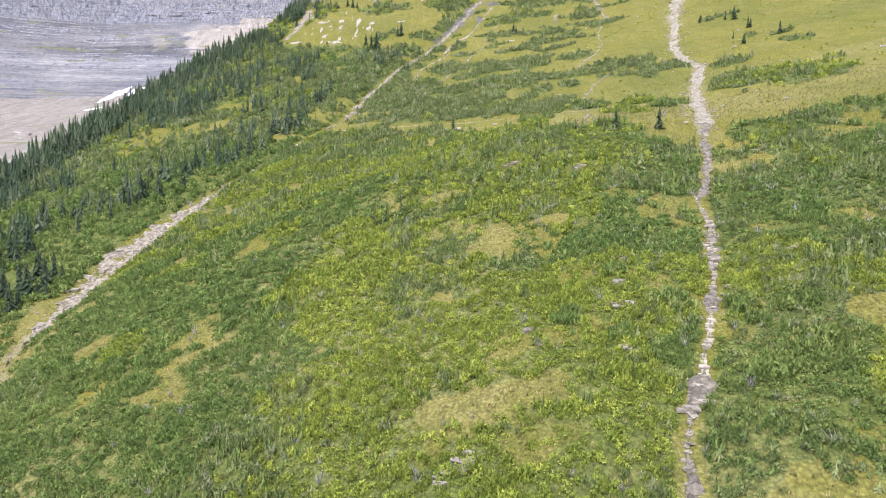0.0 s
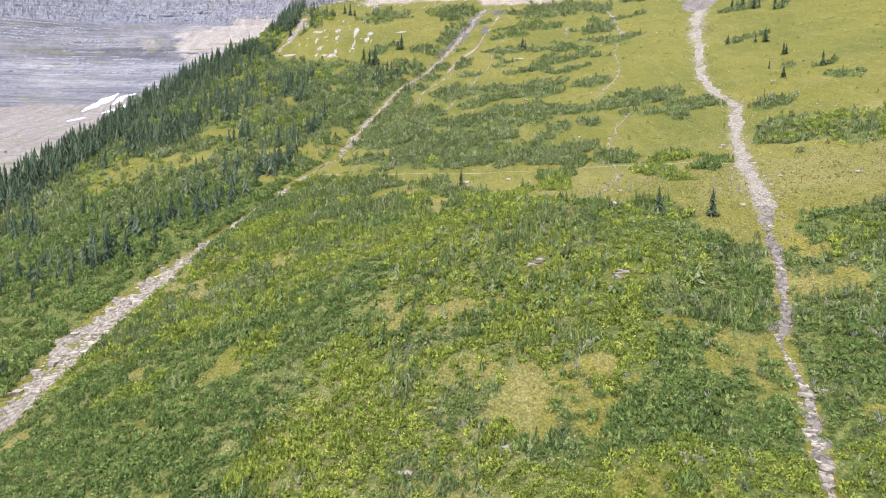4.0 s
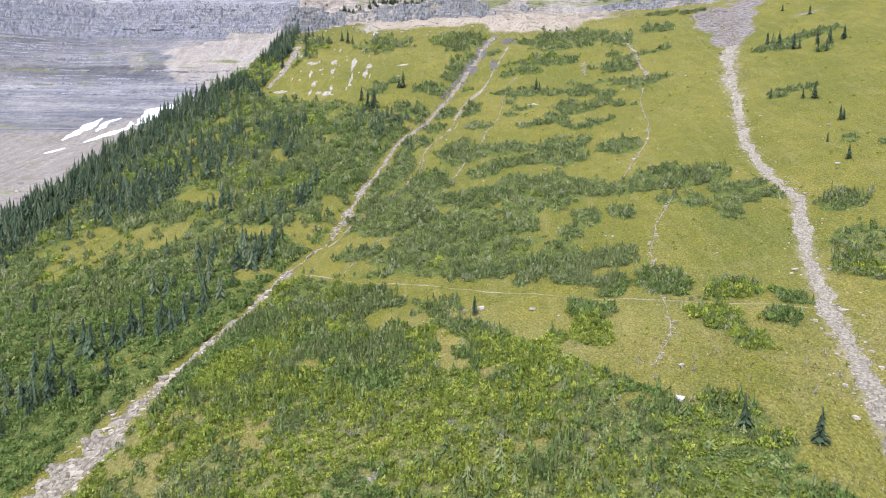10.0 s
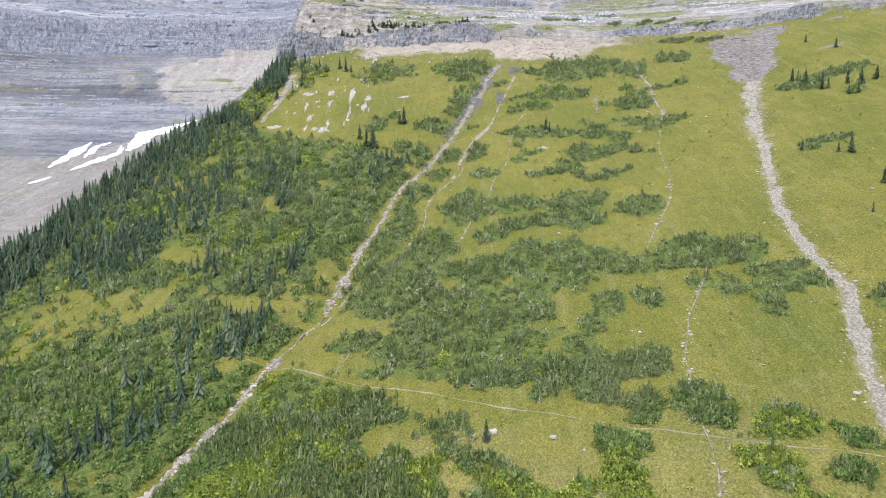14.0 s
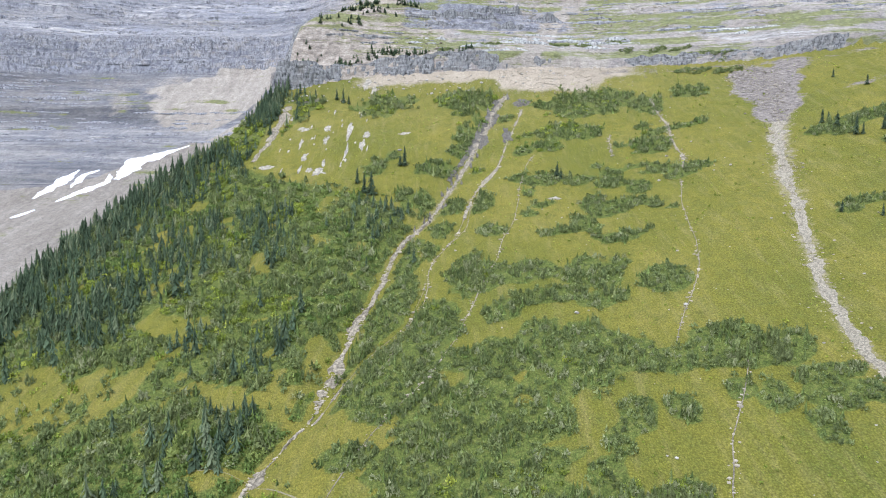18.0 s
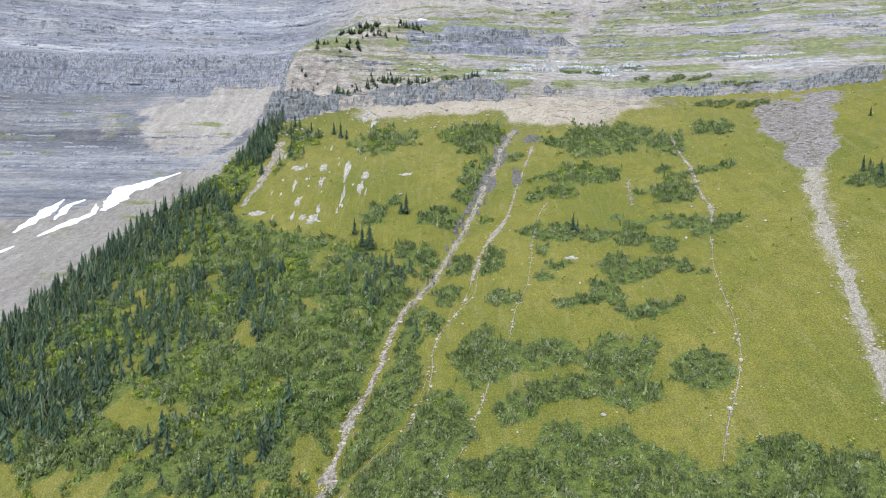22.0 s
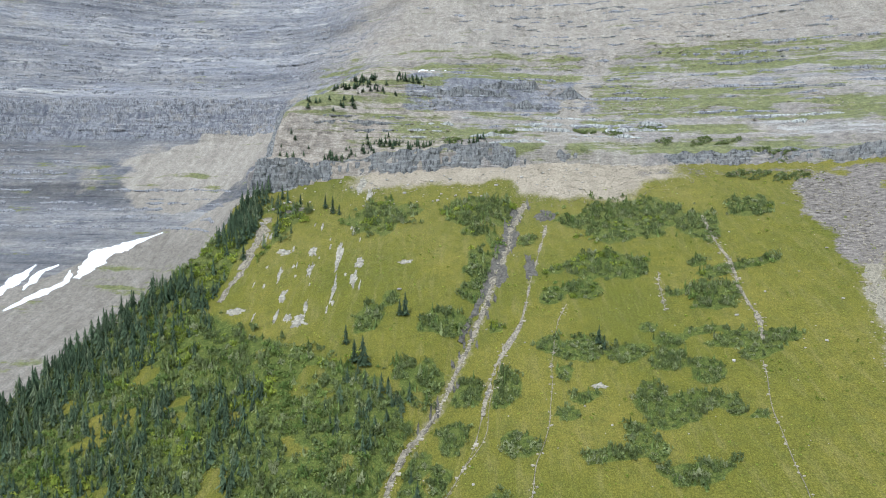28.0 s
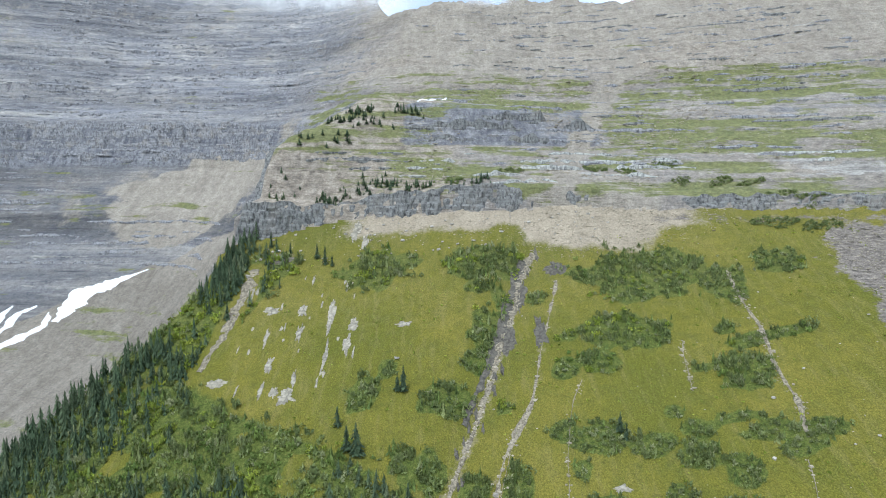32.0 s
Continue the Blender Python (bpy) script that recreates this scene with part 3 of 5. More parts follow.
# FAR_LEDGE carries haze in its colour: higher gain and a touch of blue
CLIFF, FAR_LEDGE, PALE_LEDGE = make_cliff("jointed_cliff", 1.08, 0.97), make_cliff("hazed_far_ledge", 1.4, 1.04), make_cliff("pale_limestone_ledge", 2.1, 0.94)
MIST = make_cloud()
DEADWOOD = make_rubble("bleached_wood", (0.3, 0.28, 0.26), (0.55, 0.52, 0.49), 0.3)

# ---- building helpers ----
def sheet(name, verts, faces, material, attributes=(), smooth=True):
    """A mesh object straight from arrays; faces is an (n, 3) or (n, 4) array."""
    verts, faces = np.asarray(verts, np.float32), np.asarray(faces, np.int32)
    me = bpy.data.meshes.new(name)
    k = faces.shape[1]
    me.vertices.add(len(verts))
    me.vertices.foreach_set("co", verts.ravel())
    me.loops.add(faces.size)
    me.loops.foreach_set("vertex_index", faces.ravel())
    me.polygons.add(len(faces))
    me.polygons.foreach_set("loop_start", np.arange(len(faces), dtype=np.int32) * k)
    me.polygons.foreach_set("use_smooth", np.full(len(faces), smooth))
    for key, values in attributes:
        me.attributes.new(key, "FLOAT", "POINT").data.foreach_set("value", np.asarray(values, np.float32))
    me.materials.append(material)
    me.update(calc_edges=True)
    return me


def under(ob, parent, label=""):
    ob.parent = parent
    if label:
        tagged(ob, label)
    return ob


# ---- where things grow, in plan: centre x, centre y, half widths ----
PATCHES = [
    # below the cliffs
    [(-38, 452, 14, 11), (5, 452, 17, 9), (1, 438, 6, 3), (10, 433, 3, 6), (5, 418, 7, 10), (0, 403, 4, 5), (64, 436, 26, 14), (90, 425, 7, 10), (112, 431, 9, 4),
     (47, 409, 15, 8), (54, 404, 9, 5), (38, 395, 7, 5), (28, 395, 5, 5), (23, 431, 3, 3), (86, 396, 8, 3), (102, 396, 9, 2), (79, 384, 9, 6), (68, 387, 3, 2), (81, 403, 3, 3)],
    [(70, 367, 6, 2), (77, 361, 8, 3), (89, 359, 7, 3), (82, 354, 5, 2), (60, 365, 5, 3), (55, 372, 3, 2), (66, 350, 5, 5), (57, 358, 5, 5), (46, 362, 6, 4), (32, 366, 7, 6),
     (23, 370, 5, 4), (26, 356, 2, 3), (7, 353, 5, 7), (-4, 354, 5, 6), (7, 382, 2, 2), (57, 338, 12, 4), (47, 342, 5, 6), (67, 335, 3, 4), (52, 334, 7, 3), (72, 331, 2, 1)],
    [(29, 346, 4, 2), (24, 340, 3, 2), (10, 331, 5, 4), (35, 324, 11, 2), (43, 324, 3, 3), (51, 315, 8, 4), (40, 330, 3, 4), (-8, 386, 5, 6), (-13, 387, 6, 6), (-15, 363, 5, 7),
     (-22, 364, 5, 6), (-37, 392, 6, 7), (-30, 401, 3, 4), (-24, 346, 5, 4), (-32, 347, 4, 4), (154, 366, 16, 6), (124, 309, 10, 3), (114, 435, 9, 5)],
    # the middle of the slope
    [(5, 304, 10, 10), (19, 302, 11, 6), (37, 296, 11, 9), (55, 287, 8, 7), (23, 290, 7, 2), (38, 282, 7, 4), (9, 282, 6, 4), (-5, 285, 3, 5), (-13, 282, 6, 15), (-20, 278, 5, 11),
     (-7, 278, 5, 6), (19, 271, 8, 7), (26, 266, 11, 8), (8, 260, 12, 7), (23, 251, 14, 8), (36, 259, 6, 5), (45, 252, 9, 4), (60, 255, 9, 6), (72, 249, 7, 6), (64, 249, 9, 4)],
    [(76, 239, 6, 4), (77, 232, 8, 4), (57, 239, 3, 4), (62, 233, 3, 4), (44, 235, 3, 4), (67, 227, 3, 2), (67, 221, 2, 2), (1, 247, 13, 10), (-10, 243, 8, 10), (16, 239, 8, 8),
     (34, 234, 4, 3), (29, 230, 3, 4), (0, 230, 15, 8), (13, 226, 7, 7), (-18, 230, 5, 5), (-11, 225, 7, 6), (25, 222, 3, 5), (21, 228, 1, 2), (27, 211, 7, 4), (38, 213, 4, 5)],
    [(12, 263, 20, 8), (30, 257, 16, 7), (4, 241, 18, 9), (-6, 226, 15, 7), (22, 287, 12, 4), (-16, 262, 8, 12), (10, 215, 9, 6), (-27, 265, 5, 10), (-21, 258, 6, 12), (47, 180, 4, 5), (48, 166, 3, 4), (37, 147, 4, 4), (24, 179, 3, 5), (27, 192, 5, 4), (92, 219, 6, 5), (88, 190, 12, 14),
     (119, 230, 4, 6), (100, 184, 12, 12), (115, 254, 2.5, 2), (122, 247, 3, 2.5), (146, 360, 5, 3), (154, 344, 4, 3), (118, 306, 4, 3)],
    # left of the gully
    [(-76, 281, 13, 9), (-68, 262, 12, 8), (-84, 263, 8, 5), (-60, 290, 8, 10), (-54, 268, 6, 7), (-95, 296, 14, 7)],
    # right of the gully
    [(-20, 300, 6, 12), (-18, 283, 8, 14), (-26, 262, 4, 11), (-12, 253, 7.5, 11), (-3, 234, 12, 14), (9, 218, 8.4, 7.8), (-27, 236, 7, 4.5), (-25, 206, 12.8, 13), (-11, 196, 9.2, 8), (-33, 198, 9.6, 7.6), (1, 187, 5.8, 5), (-10, 324, 4, 5), (5, 305, 7.9, 8),
     (-19, 318, 4, 8), (-16, 330, 3, 5), (-25, 290, 4, 9), (-28, 275, 4, 10), (-8, 336, 4, 6), (-31, 262, 3, 7), (-22, 250, 7, 6)],
    # beside the footpath
    [(15, 215, 4.0, 10.6), (26, 210, 5.0, 9.1), (33, 198, 3.1, 4.8), (43, 195, 5.7, 5.9), (53, 188, 4.3, 4.0), (27, 188, 3.9, 3.9), (38, 214, 3.2, 4.2), (47, 177, 2.5, 3.8), (57, 175, 3.6, 3.0), (63, 183, 2.7, 2.9),
     (35, 237, 3.8, 4.5), (44, 236, 2.7, 3.5), (3, 232, 7.0, 17.1), (57, 239, 2.3, 4.2), (63, 234, 2.3, 5.1), (68, 225, 2.1, 4.1), (77, 233, 6.7, 3.6), (24, 178, 2.0, 1.5), (18, 179, 1.6, 1.5)],
]
OPENINGS = [(-43, 93, 4, 7), (-45, 86, 3, 5), (11, 74, 5, 4), (19, 87, 5, 4), (17, 100, 3, 6), (11, 57, 5, 4), (-1, 57, 3, 4), (31, 70, 2, 4), (33, 51, 4, 3), (57, 91, 4, 3), (45, 92, 3, 3), (14, 134, 3.5, 4), (26, 126, 4, 3),
            (-16, 151, 4, 5), (-12, 133, 2, 3), (30, 112, 2.5, 4), (2, 112, 3, 3), (-82, 132, 9, 13), (-76, 110, 7, 15), (-39, 171, 8, 6), (-107, 276, 24, 10), (-40, 275, 4, 9), (-46, 257, 3, 6), (-57, 236, 5, 2.5), (-75, 208, 10, 3), (-88, 302, 9, 5), (-127, 286, 12, 7)]


def in_patches(x, y, rows, ragged=0.55, seed=81):
    """Above 0 inside any of the patches, with an uneven outline."""
    best = np.full(np.shape(x), -9.0)
    wob = ragged * 2 * fbm(x, y, 6, seed, 3)
    for cx, cy, rx, ry in rows:
        best = np.maximum(best, 1.2 - np.hypot((x - cx) / (rx + 0.5), (y - cy) / (ry + 0.5)) + wob)
    return best


def gully_x(y):
    return np.interp(y, [p[1] for p in GULLY], [p[0] for p in GULLY])


def thicket(x, y):
    """How thickly dwarf firs and shrubs cover the ground, 0 to 1."""
    x, y = np.asarray(x, float), np.asarray(y, float)
    rows = [row for group in PATCHES for row in group]
    patch = ease(in_patches(x, y, rows) * 2.2)
    brow = np.interp(x, [-80, -26, -9, -5, 5, 15, 22, 32, 38, 50, 60, 140], [262, 222, 209, 199, 190, 180, 166, 150, 143, 137, 139, 143]) + 9 * fbm(x, y, 14, 91, 3)
    near = ease((brow - y) / 3) * (x > gully_x(y) + 2)
    west = (x < gully_x(y) - 2) * ease((352 - 0.6 * x - y) / 14) * ease((fbm(x, y, 26, 95, 4) + 0.36 + 0.2 * ease((262 - y) / 20) - 0.16 * ease((y - 330) / 50)) * 7)
    rim = ease((x - hill_edge(y) + 6) / 4) * ease((hill_edge(y) + 34 - x) / 10) * (y < 462)
    out = np.maximum(np.maximum(patch, near), np.maximum(west, rim * 0.8))
    out = out * (1 - np.where(y < 190, 0.62, 0.78) * ease(in_patches(x, y, OPENINGS, 1.3, 83) * 1.6))
    gaps = ease((fbm(x, y, 9, 97, 3) + 0.24) * 9)
    out = out * np.where((near > 0.3) | ((west > 0.3) & (y > 258)), gaps, 1)
    for line, wide in ((GULLY, np.interp(y, [120, 138, 180, 200, 215], [1.0, 6.5, 6.0, 2.6, 1.6])), (WASH, 1.3), (BROOK, 1.0), (TRAIL, 0.7), (CHUTE, 3.6)):
        d, _ = seg_distance(x, y, line)
        if line is WASH:
            d = d + 0.7 * (y < 130)
        out = out * ease((d - wide * (0.75 + 0.5 * value_noise(x / 5, y / 5, 7))) / 1.2)
    out = out * (1 - ease((np.interp(y, [350, 372, 396, 424, 446], [2, 7, 13, 22, 24]) - np.abs(x - np.interp(y, [352, 386, 432], [119, 134, 141]))) / 4) * (y > 350) * (y < 446))
    return out * (y < cliff_line(x) - 14) * (x > hill_edge(y) - 9)


# ---- the ground: one sheet from behind the camera to the far ridge ----
def grid_land():
    xs = np.concatenate([np.linspace(-2600, -640, 14), np.arange(-600, -200, 4.0), np.arange(-200, 170, 1.5), np.arange(170, 470, 4.0), np.linspace(500, 2600, 14)])
    ys = np.concatenate([np.linspace(-2400, -60, 16), np.arange(-40, 30, 5.0), np.arange(30, 500, 1.6), np.arange(500, 990, 2.2), np.linspace(1010, 2600, 14)])
    X, Y = np.meshgrid(xs, ys)
    Z = ground_z(X, Y)
    nx, ny = len(xs), len(ys)
    i = np.arange(nx * ny).reshape(ny, nx)
    quads = np.stack([i[:-1, :-1], i[:-1, 1:], i[1:, 1:], i[1:, :-1]], -1).reshape(-1, 4)
    cx, cy = (X[:-1, :-1] + X[1:, 1:]) / 2, (Y[:-1, :-1] + Y[1:, 1:]) / 2
    high = ((cy > cliff_line(cx) - 2) | (cx < hill_edge(cy) - 10)).ravel()
    V = np.stack([X, Y, Z], -1).reshape(-1, 3)
    x, y, z = V[:, 0], V[:, 1], V[:, 2]

    def cut(name, faces, material, attributes):
        used, back = np.unique(faces, return_inverse=True)
        return new(name, sheet(name, V[used], back.reshape(-1, 4), material, [(k, v[used]) for k, v in attributes]))

    # loose rock below the cliffs, and the worn ground beside the water
    talus = 1.0 * ease((y - (cliff_line(x) - 17 - 14 * fbm(x, y, 22, 5))) / 9) * ease((x + 66) / 24) * ease((112 - x) / 30)
    fan = ease((1.35 - np.hypot((x - 56) / 33, (y - 476) / 21) + 0.6 * fbm(x, y, 14, 9)) / 0.6) * 1.6
    flow = [seg_distance(x, y, line)[0] for line in (GULLY, WASH, BROOK)]
    bare = np.maximum.reduce([talus, fan, np.interp(y, [196, 204, 335, 345], [0.52, 0.14, 0.2, 0.5]) * np.exp(-(flow[0] / 3.4) ** 2), np.where(y < 138, 0.3, 0.6) * np.exp(-(flow[1] / np.interp(y, [240, 300, 340, 390], [3.0, 3.6, 5.5, 6])) ** 2), np.interp(y, [284, 335, 350], [0.1, 0.1, 0.36]) * np.exp(-(flow[2] / 2.4) ** 2)])
    reach = np.interp(y, [346, 352, 364, 386, 408, 432, 446], [0, 1, 3, 7, 14, 20, 17]) + 16 * fbm(x, y, 12, 29)
    inside = ease((reach - np.abs(x - np.interp(y, [352, 364, 386, 408, 432], [119, 124, 135, 142, 147]))) / 12 + 0.45)
    bare = np.maximum(bare, 0.95 * inside * ease((404 + 20 * fbm(x, y, 12, 43) - y) / 16) * (y > 346) * (x > 95))
    slab = 0.86 * inside * ease((y - 374) / 16) * ease((447 + 14 * fbm(x, y, 14, 39) - y) / 8) + 0.5 * np.exp(-((y - cliff_line(x) + 9) / 4) ** 2) * ease((x - 62) / 20) + 0.75 * ease(1.5 - np.hypot((x + 79) / 7, (y - 461) / 4)) + 0.6 * ease(1.4 - np.hypot((x - 174) / 12, (y - 395) / 3))
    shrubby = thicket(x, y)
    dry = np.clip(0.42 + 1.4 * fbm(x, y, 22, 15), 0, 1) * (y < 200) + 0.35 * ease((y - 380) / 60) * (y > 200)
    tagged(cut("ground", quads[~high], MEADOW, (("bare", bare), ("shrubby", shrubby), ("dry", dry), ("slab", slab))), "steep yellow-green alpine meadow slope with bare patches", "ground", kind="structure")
    left = ease(-(x + 106) / 14)
    west_face = ease((-20 - x + 60 * fbm(x, y, 70, 23)) / 150)
    foot = np.interp(x, [-420, -330, -264, -248, -224, -195, -159, -118], [480, 528, 536, 545, 570, 589, 597, 570]) + 14 * fbm(x, y, 18, 19)
    apron = left * ease((foot - y) / 9)
    fan = 0.6 * left * ease((1.55 - np.hypot((x + 180) / 95, (y - 652) / 46) + 0.9 * fbm(x, y, 34, 25)) / 1.2) * ease((703 - y + 22 * fbm(x, y, 20, 27)) / 16)
    fan = np.maximum(fan, 1.5 * left * ease((1.25 - np.hypot((x + 176) / 66, (y - 653 - 0.1 * (x + 176)) / 42) + 0.7 * fbm(x, y, 24, 57)) / 0.5) * ease((166 - z) / 4))
    chute = np.exp(-(seg_distance(x, y, [(41, 487), (49, 513), (58, 538), (66, 555), (87, 610), (109, 657), (132, 731), (140, 770)])[0] / (5 + 0.05 * np.maximum(0, y - 560))) ** 2)
    upper = (1 - west_face) * (0.45 * ease((z - 198) / 14) + 0.2 * ease((z - 235) / 20)) + 0.5 * np.exp(-((x - 25) / 55) ** 2 - ((y - 668) / 40) ** 2)
    bench = (1 - left) * ease((z - 146) / 10) * ease((232 - z) / 22) * (0.85 + 0.8 * fbm(x, y, 40, 47))
    scree = np.clip(np.maximum.reduce([apron, fan, 1.7 * chute * (x > -40), upper, 0.34 * bench * (x > -20), ease(1.6 - np.hypot((x - 54) / 27, (y - 488) / 17)), 0.8 * ease(1.5 - np.hypot((x + 112) / 14, (y - 482) / 18)), 0.25 * left * ease((z - 225) / 30)]), 0, 1)
    warm = np.clip((1 - west_face) * (0.6 + 0.3 * ease((z - 205) / 25)) + 1.5 * np.exp(-((x + 60) / 46) ** 4 - ((y - 526) / 46) ** 4), 0, 1)
    sod = 0.66 * bench + 0.5 * (1 - left) * ease((x - 5) / 20) * ease((z - 134) / 5) * ease((150 - z) / 5) + 0.34 * left * np.exp(-((x + 300) / 60) ** 2 - ((z - 120) / 20) ** 2) + 0.4 * np.exp(-((x + 5) / 60) ** 2 - ((y - 503) / 10) ** 2) + 0.45 * np.exp(-(seg_distance(x, y, [(-150, 600), (-185, 640), (-205, 655)])[0] / 7) ** 2)
    rise = np.interp(x, [-20, 60, 95, 220], [151, 154, 161, 165])
    crag = left * ease((z - 162) / 4) * ease((193 - z) / 5) + 0.55 * left * np.exp(-((z - 246) / 7) ** 2) + 0.5 * left * np.exp(-((z - 292) / 6) ** 2)
    crag = np.maximum(crag, ease((x + 40) / 14) * ease((76 - x) / 12) * ease((z - 164) / 3) * ease((193 - z) / 5) + 0.5 * ease((x - 100) / 20) * np.exp(-((z - 186 - 6 * fbm(x, y, 40, 67)) / 5) ** 2))
    pale = (1 - left) * ease((x + 34 + 40 * fbm(x, y, 18, 49)) / 34) * (0.42 + 0.75 * fbm(x, y, 26, 45)) * ease((z - 144.5) / 3) * ease((rise - z) / 3 + 0.4) + 0.3 * left * np.exp(-((z - 184) / 6) ** 2)
    face = ease((x + 18) / 10) * ease((78 - x) / 12) * ease((z - 163) / 4) * ease((189 - z) / 6)
    pale = pale * (1 - np.clip(1.3 * chute, 0, 1) * (x > -40))
    sod = sod * (1 - 0.75 * np.clip(pale, 0, 1)) * (1 - np.clip(1.4 * chute, 0, 1) * (x > -40)) * (1 - 0.9 * face)
    sod = sod + 0.62 * np.exp(-((hill_edge(y) - x - 14) / 17) ** 2) * (y < 462)
    return tagged(cut("mountainside", quads[high], ROCK, (("scree", scree), ("sod", sod), ("pale", pale), ("warm", warm), ("crag", crag))), "grey bedded mountain wall with scree and grassy ledges", "mountain", kind="structure")


mountainside = grid_land()


def cliff_wall():
    """The jointed rock band between the meadow and the ledges: an upright, broken face that turns round the knoll."""
    xs = np.arange(-100, 190, 0.7)
    flank = [(-58, 574), (-68, 562), (-82, 545), (-93, 524), (-100, 503), (-103, 486)]
    fx = np.interp(np.arange(0, 100, 0.8), np.linspace(0, 100, 6), [p[0] for p in flank])
    fy = np.interp(np.arange(0, 100, 0.8), np.linspace(0, 100, 6), [p[1] for p in flank])
    p = np.stack([np.r_[fx, xs], np.r_[fy, cliff_line(xs)]], 1)
    smooth = p.copy()
    for _ in range(30):
        smooth[1:-1] = (smooth[:-2] + 2 * smooth[1:-1] + smooth[2:]) / 4
    run = np.gradient(smooth, axis=0)
    run /= np.linalg.norm(run, axis=1)[:, None]
    out = np.stack([run[:, 1], -run[:, 0]], 1)
    far, back = p + out * 4.5, p - out * 3.0
    foot, brow = ground_z(far[:, 0], far[:, 1]) - 0.8, ground_z(back[:, 0], back[:, 1]) + 0.7
    brow = np.maximum(brow, foot + 1.5) + 1.6 * (value_noise(np.arange(len(p)) * 0.75 / 3.5, p[:, 0] * 0, 309) - 0.45) + 1.2 * (value_noise(np.arange(len(p)) * 0.75 / 11, p[:, 0] * 0, 311) - 0.5)
    rows, s = 14, np.arange(len(p)) * 0.75
    buried = 5.0 * ease((p[:, 0] - 16) / 12) * ease((96 - p[:, 0]) / 10) * (p[:, 1] < 492)
    u = np.linspace(0, 1, rows)[:, None]
    S = s[None] + 0 * u
    step = np.floor(u * 4 + 0.55 + 0.4 * value_noise(S / 9, 0 * S, 307))
    push = 2.6 - 2.2 * u ** 1.5 + 1.9 * (value_noise(S / 1.6, step * 3.7, 301) - 0.5) + 2.4 * (value_noise(S / 6.5, 0 * S, 303) - 0.5) - 0.35 * step
    X, Y = p[None, :, 0] + out[None, :, 0] * push, p[None, :, 1] + out[None, :, 1] * push
    Z = foot[None] + (brow - foot)[None] * u + 0.5 * (value_noise(S / 1.8, u * 9, 305) - 0.5) * (u > 0) - buried[None]
    tail = p - out * 4.5
    X, Y, Z = np.vstack([X, tail[:, 0]]), np.vstack([Y, tail[:, 1]]), np.vstack([Z, ground_z(tail[:, 0], tail[:, 1]) - 0.3])
    i = np.arange(X.size).reshape(X.shape)
    faces = np.stack([i[:-1, :-1], i[:-1, 1:], i[1:, 1:], i[1:, :-1]], -1).reshape(-1, 4)
    tagged(new("cliff", sheet("cliff", np.stack([X, Y, Z], -1).reshape(-1, 3), faces, CLIFF, smooth=False)), "dark grey jointed rock cliff above the meadow", "cliff", kind="structure")


cliff_wall()


# ledges of the bedded rock, each an upright broken step on the mountainside
LEDGE_X = np.arange(-440, 270, 1.5)
_ys = np.arange(492, 985, 1.5)
_grid = ground_z(LEDGE_X[:, None], _ys[None])
_grid[_ys[None] < cliff_line(LEDGE_X)[:, None] + 6] = -999


def ledge(level, x0, x1, high, material, seed, gaps=0.3):
    pick = (LEDGE_X >= x0) & (LEDGE_X <= x1)
    x, z = LEDGE_X[pick], _grid[pick]
    lift = 2.5 * fbm(x, x * 0, 60, seed)
    above = z > (level + lift)[:, None]
    found = above.any(1)
    y = _ys[np.argmax(above, 1)]
    h = high * ease((value_noise(x / 16, x * 0, seed) - gaps) * 3) * (0.5 + value_noise(x / 3.1, x * 0, seed + 1))
    h = np.where(found, h, 0) * ease((x - x0 + 18 * fbm(x, x * 0, 9, seed + 5)) / 34) * ease((x1 - x) / 12)
    jag = 1.4 * (value_noise(x / 2.3, x * 0, seed + 2) - 0.5) + 1.6 * (value_noise(x / 7, x * 0, seed + 3) - 0.5)
    base = level + lift
    rows = [(y - 0.9 - jag, base - 0.5 * h - 0.5), (y - 1.0 - 1.2 * jag, base + 0.1 * h), (y - 0.5 - jag, base + 0.62 * h), (y + 1.6 + 0.9 * h, base + 0.66 * h + 0.1)]
    V = np.stack([np.stack([x, ry, rz], -1) for ry, rz in rows])
    n = len(x)
    i = np.arange(4 * n).reshape(4, n)
    solid = (h[:-1] > 0.25) & (h[1:] > 0.25) & (np.abs(np.diff(y)) < 4)
    faces = np.stack([i[:-1, :-1], i[:-1, 1:], i[1:, 1:], i[1:, :-1]], -1)[:, solid].reshape(-1, 4)
    if len(faces) > 30:
        used, back = np.unique(faces, return_inverse=True)
        under(new("rock_step", sheet("rock_step", V.reshape(-1, 3)[used], back.reshape(-1, 4), material, smooth=False)), mountainside)


_g = np.random.default_rng(515)
_z = 96.0
while _z < 352:
    ledge(_z, -440, _g.uniform(-118, -60) if _z > 196 else (-124 if _z > 161 else -150 if _z < 122 else -285), _g.uniform(0.9, 2.6), FAR_LEDGE, int(_z * 7), _g.uniform(0.25, 0.5))
    _z += _g.uniform(2.6, 5.2)
for _z, _h in ((163, 7), (171, 10), (180, 9), (187, 6), (131, 4)):
    ledge(_z, -480, -136 if _z > 140 else -280, _h, FAR_LEDGE, int(_z * 3), 0.12)
_z = 156.0
while _z < 325:
    ledge(_z, _g.uniform(-60, 20), 265, _g.uniform(0.7, 2.2) * (0.7 if _z > 225 else 1), FAR_LEDGE if _g.random() < 0.6 else CLIFF, int(_z * 11), _g.uniform(0.35, 0.6))
    _z += _g.uniform(2.4, 5.0)
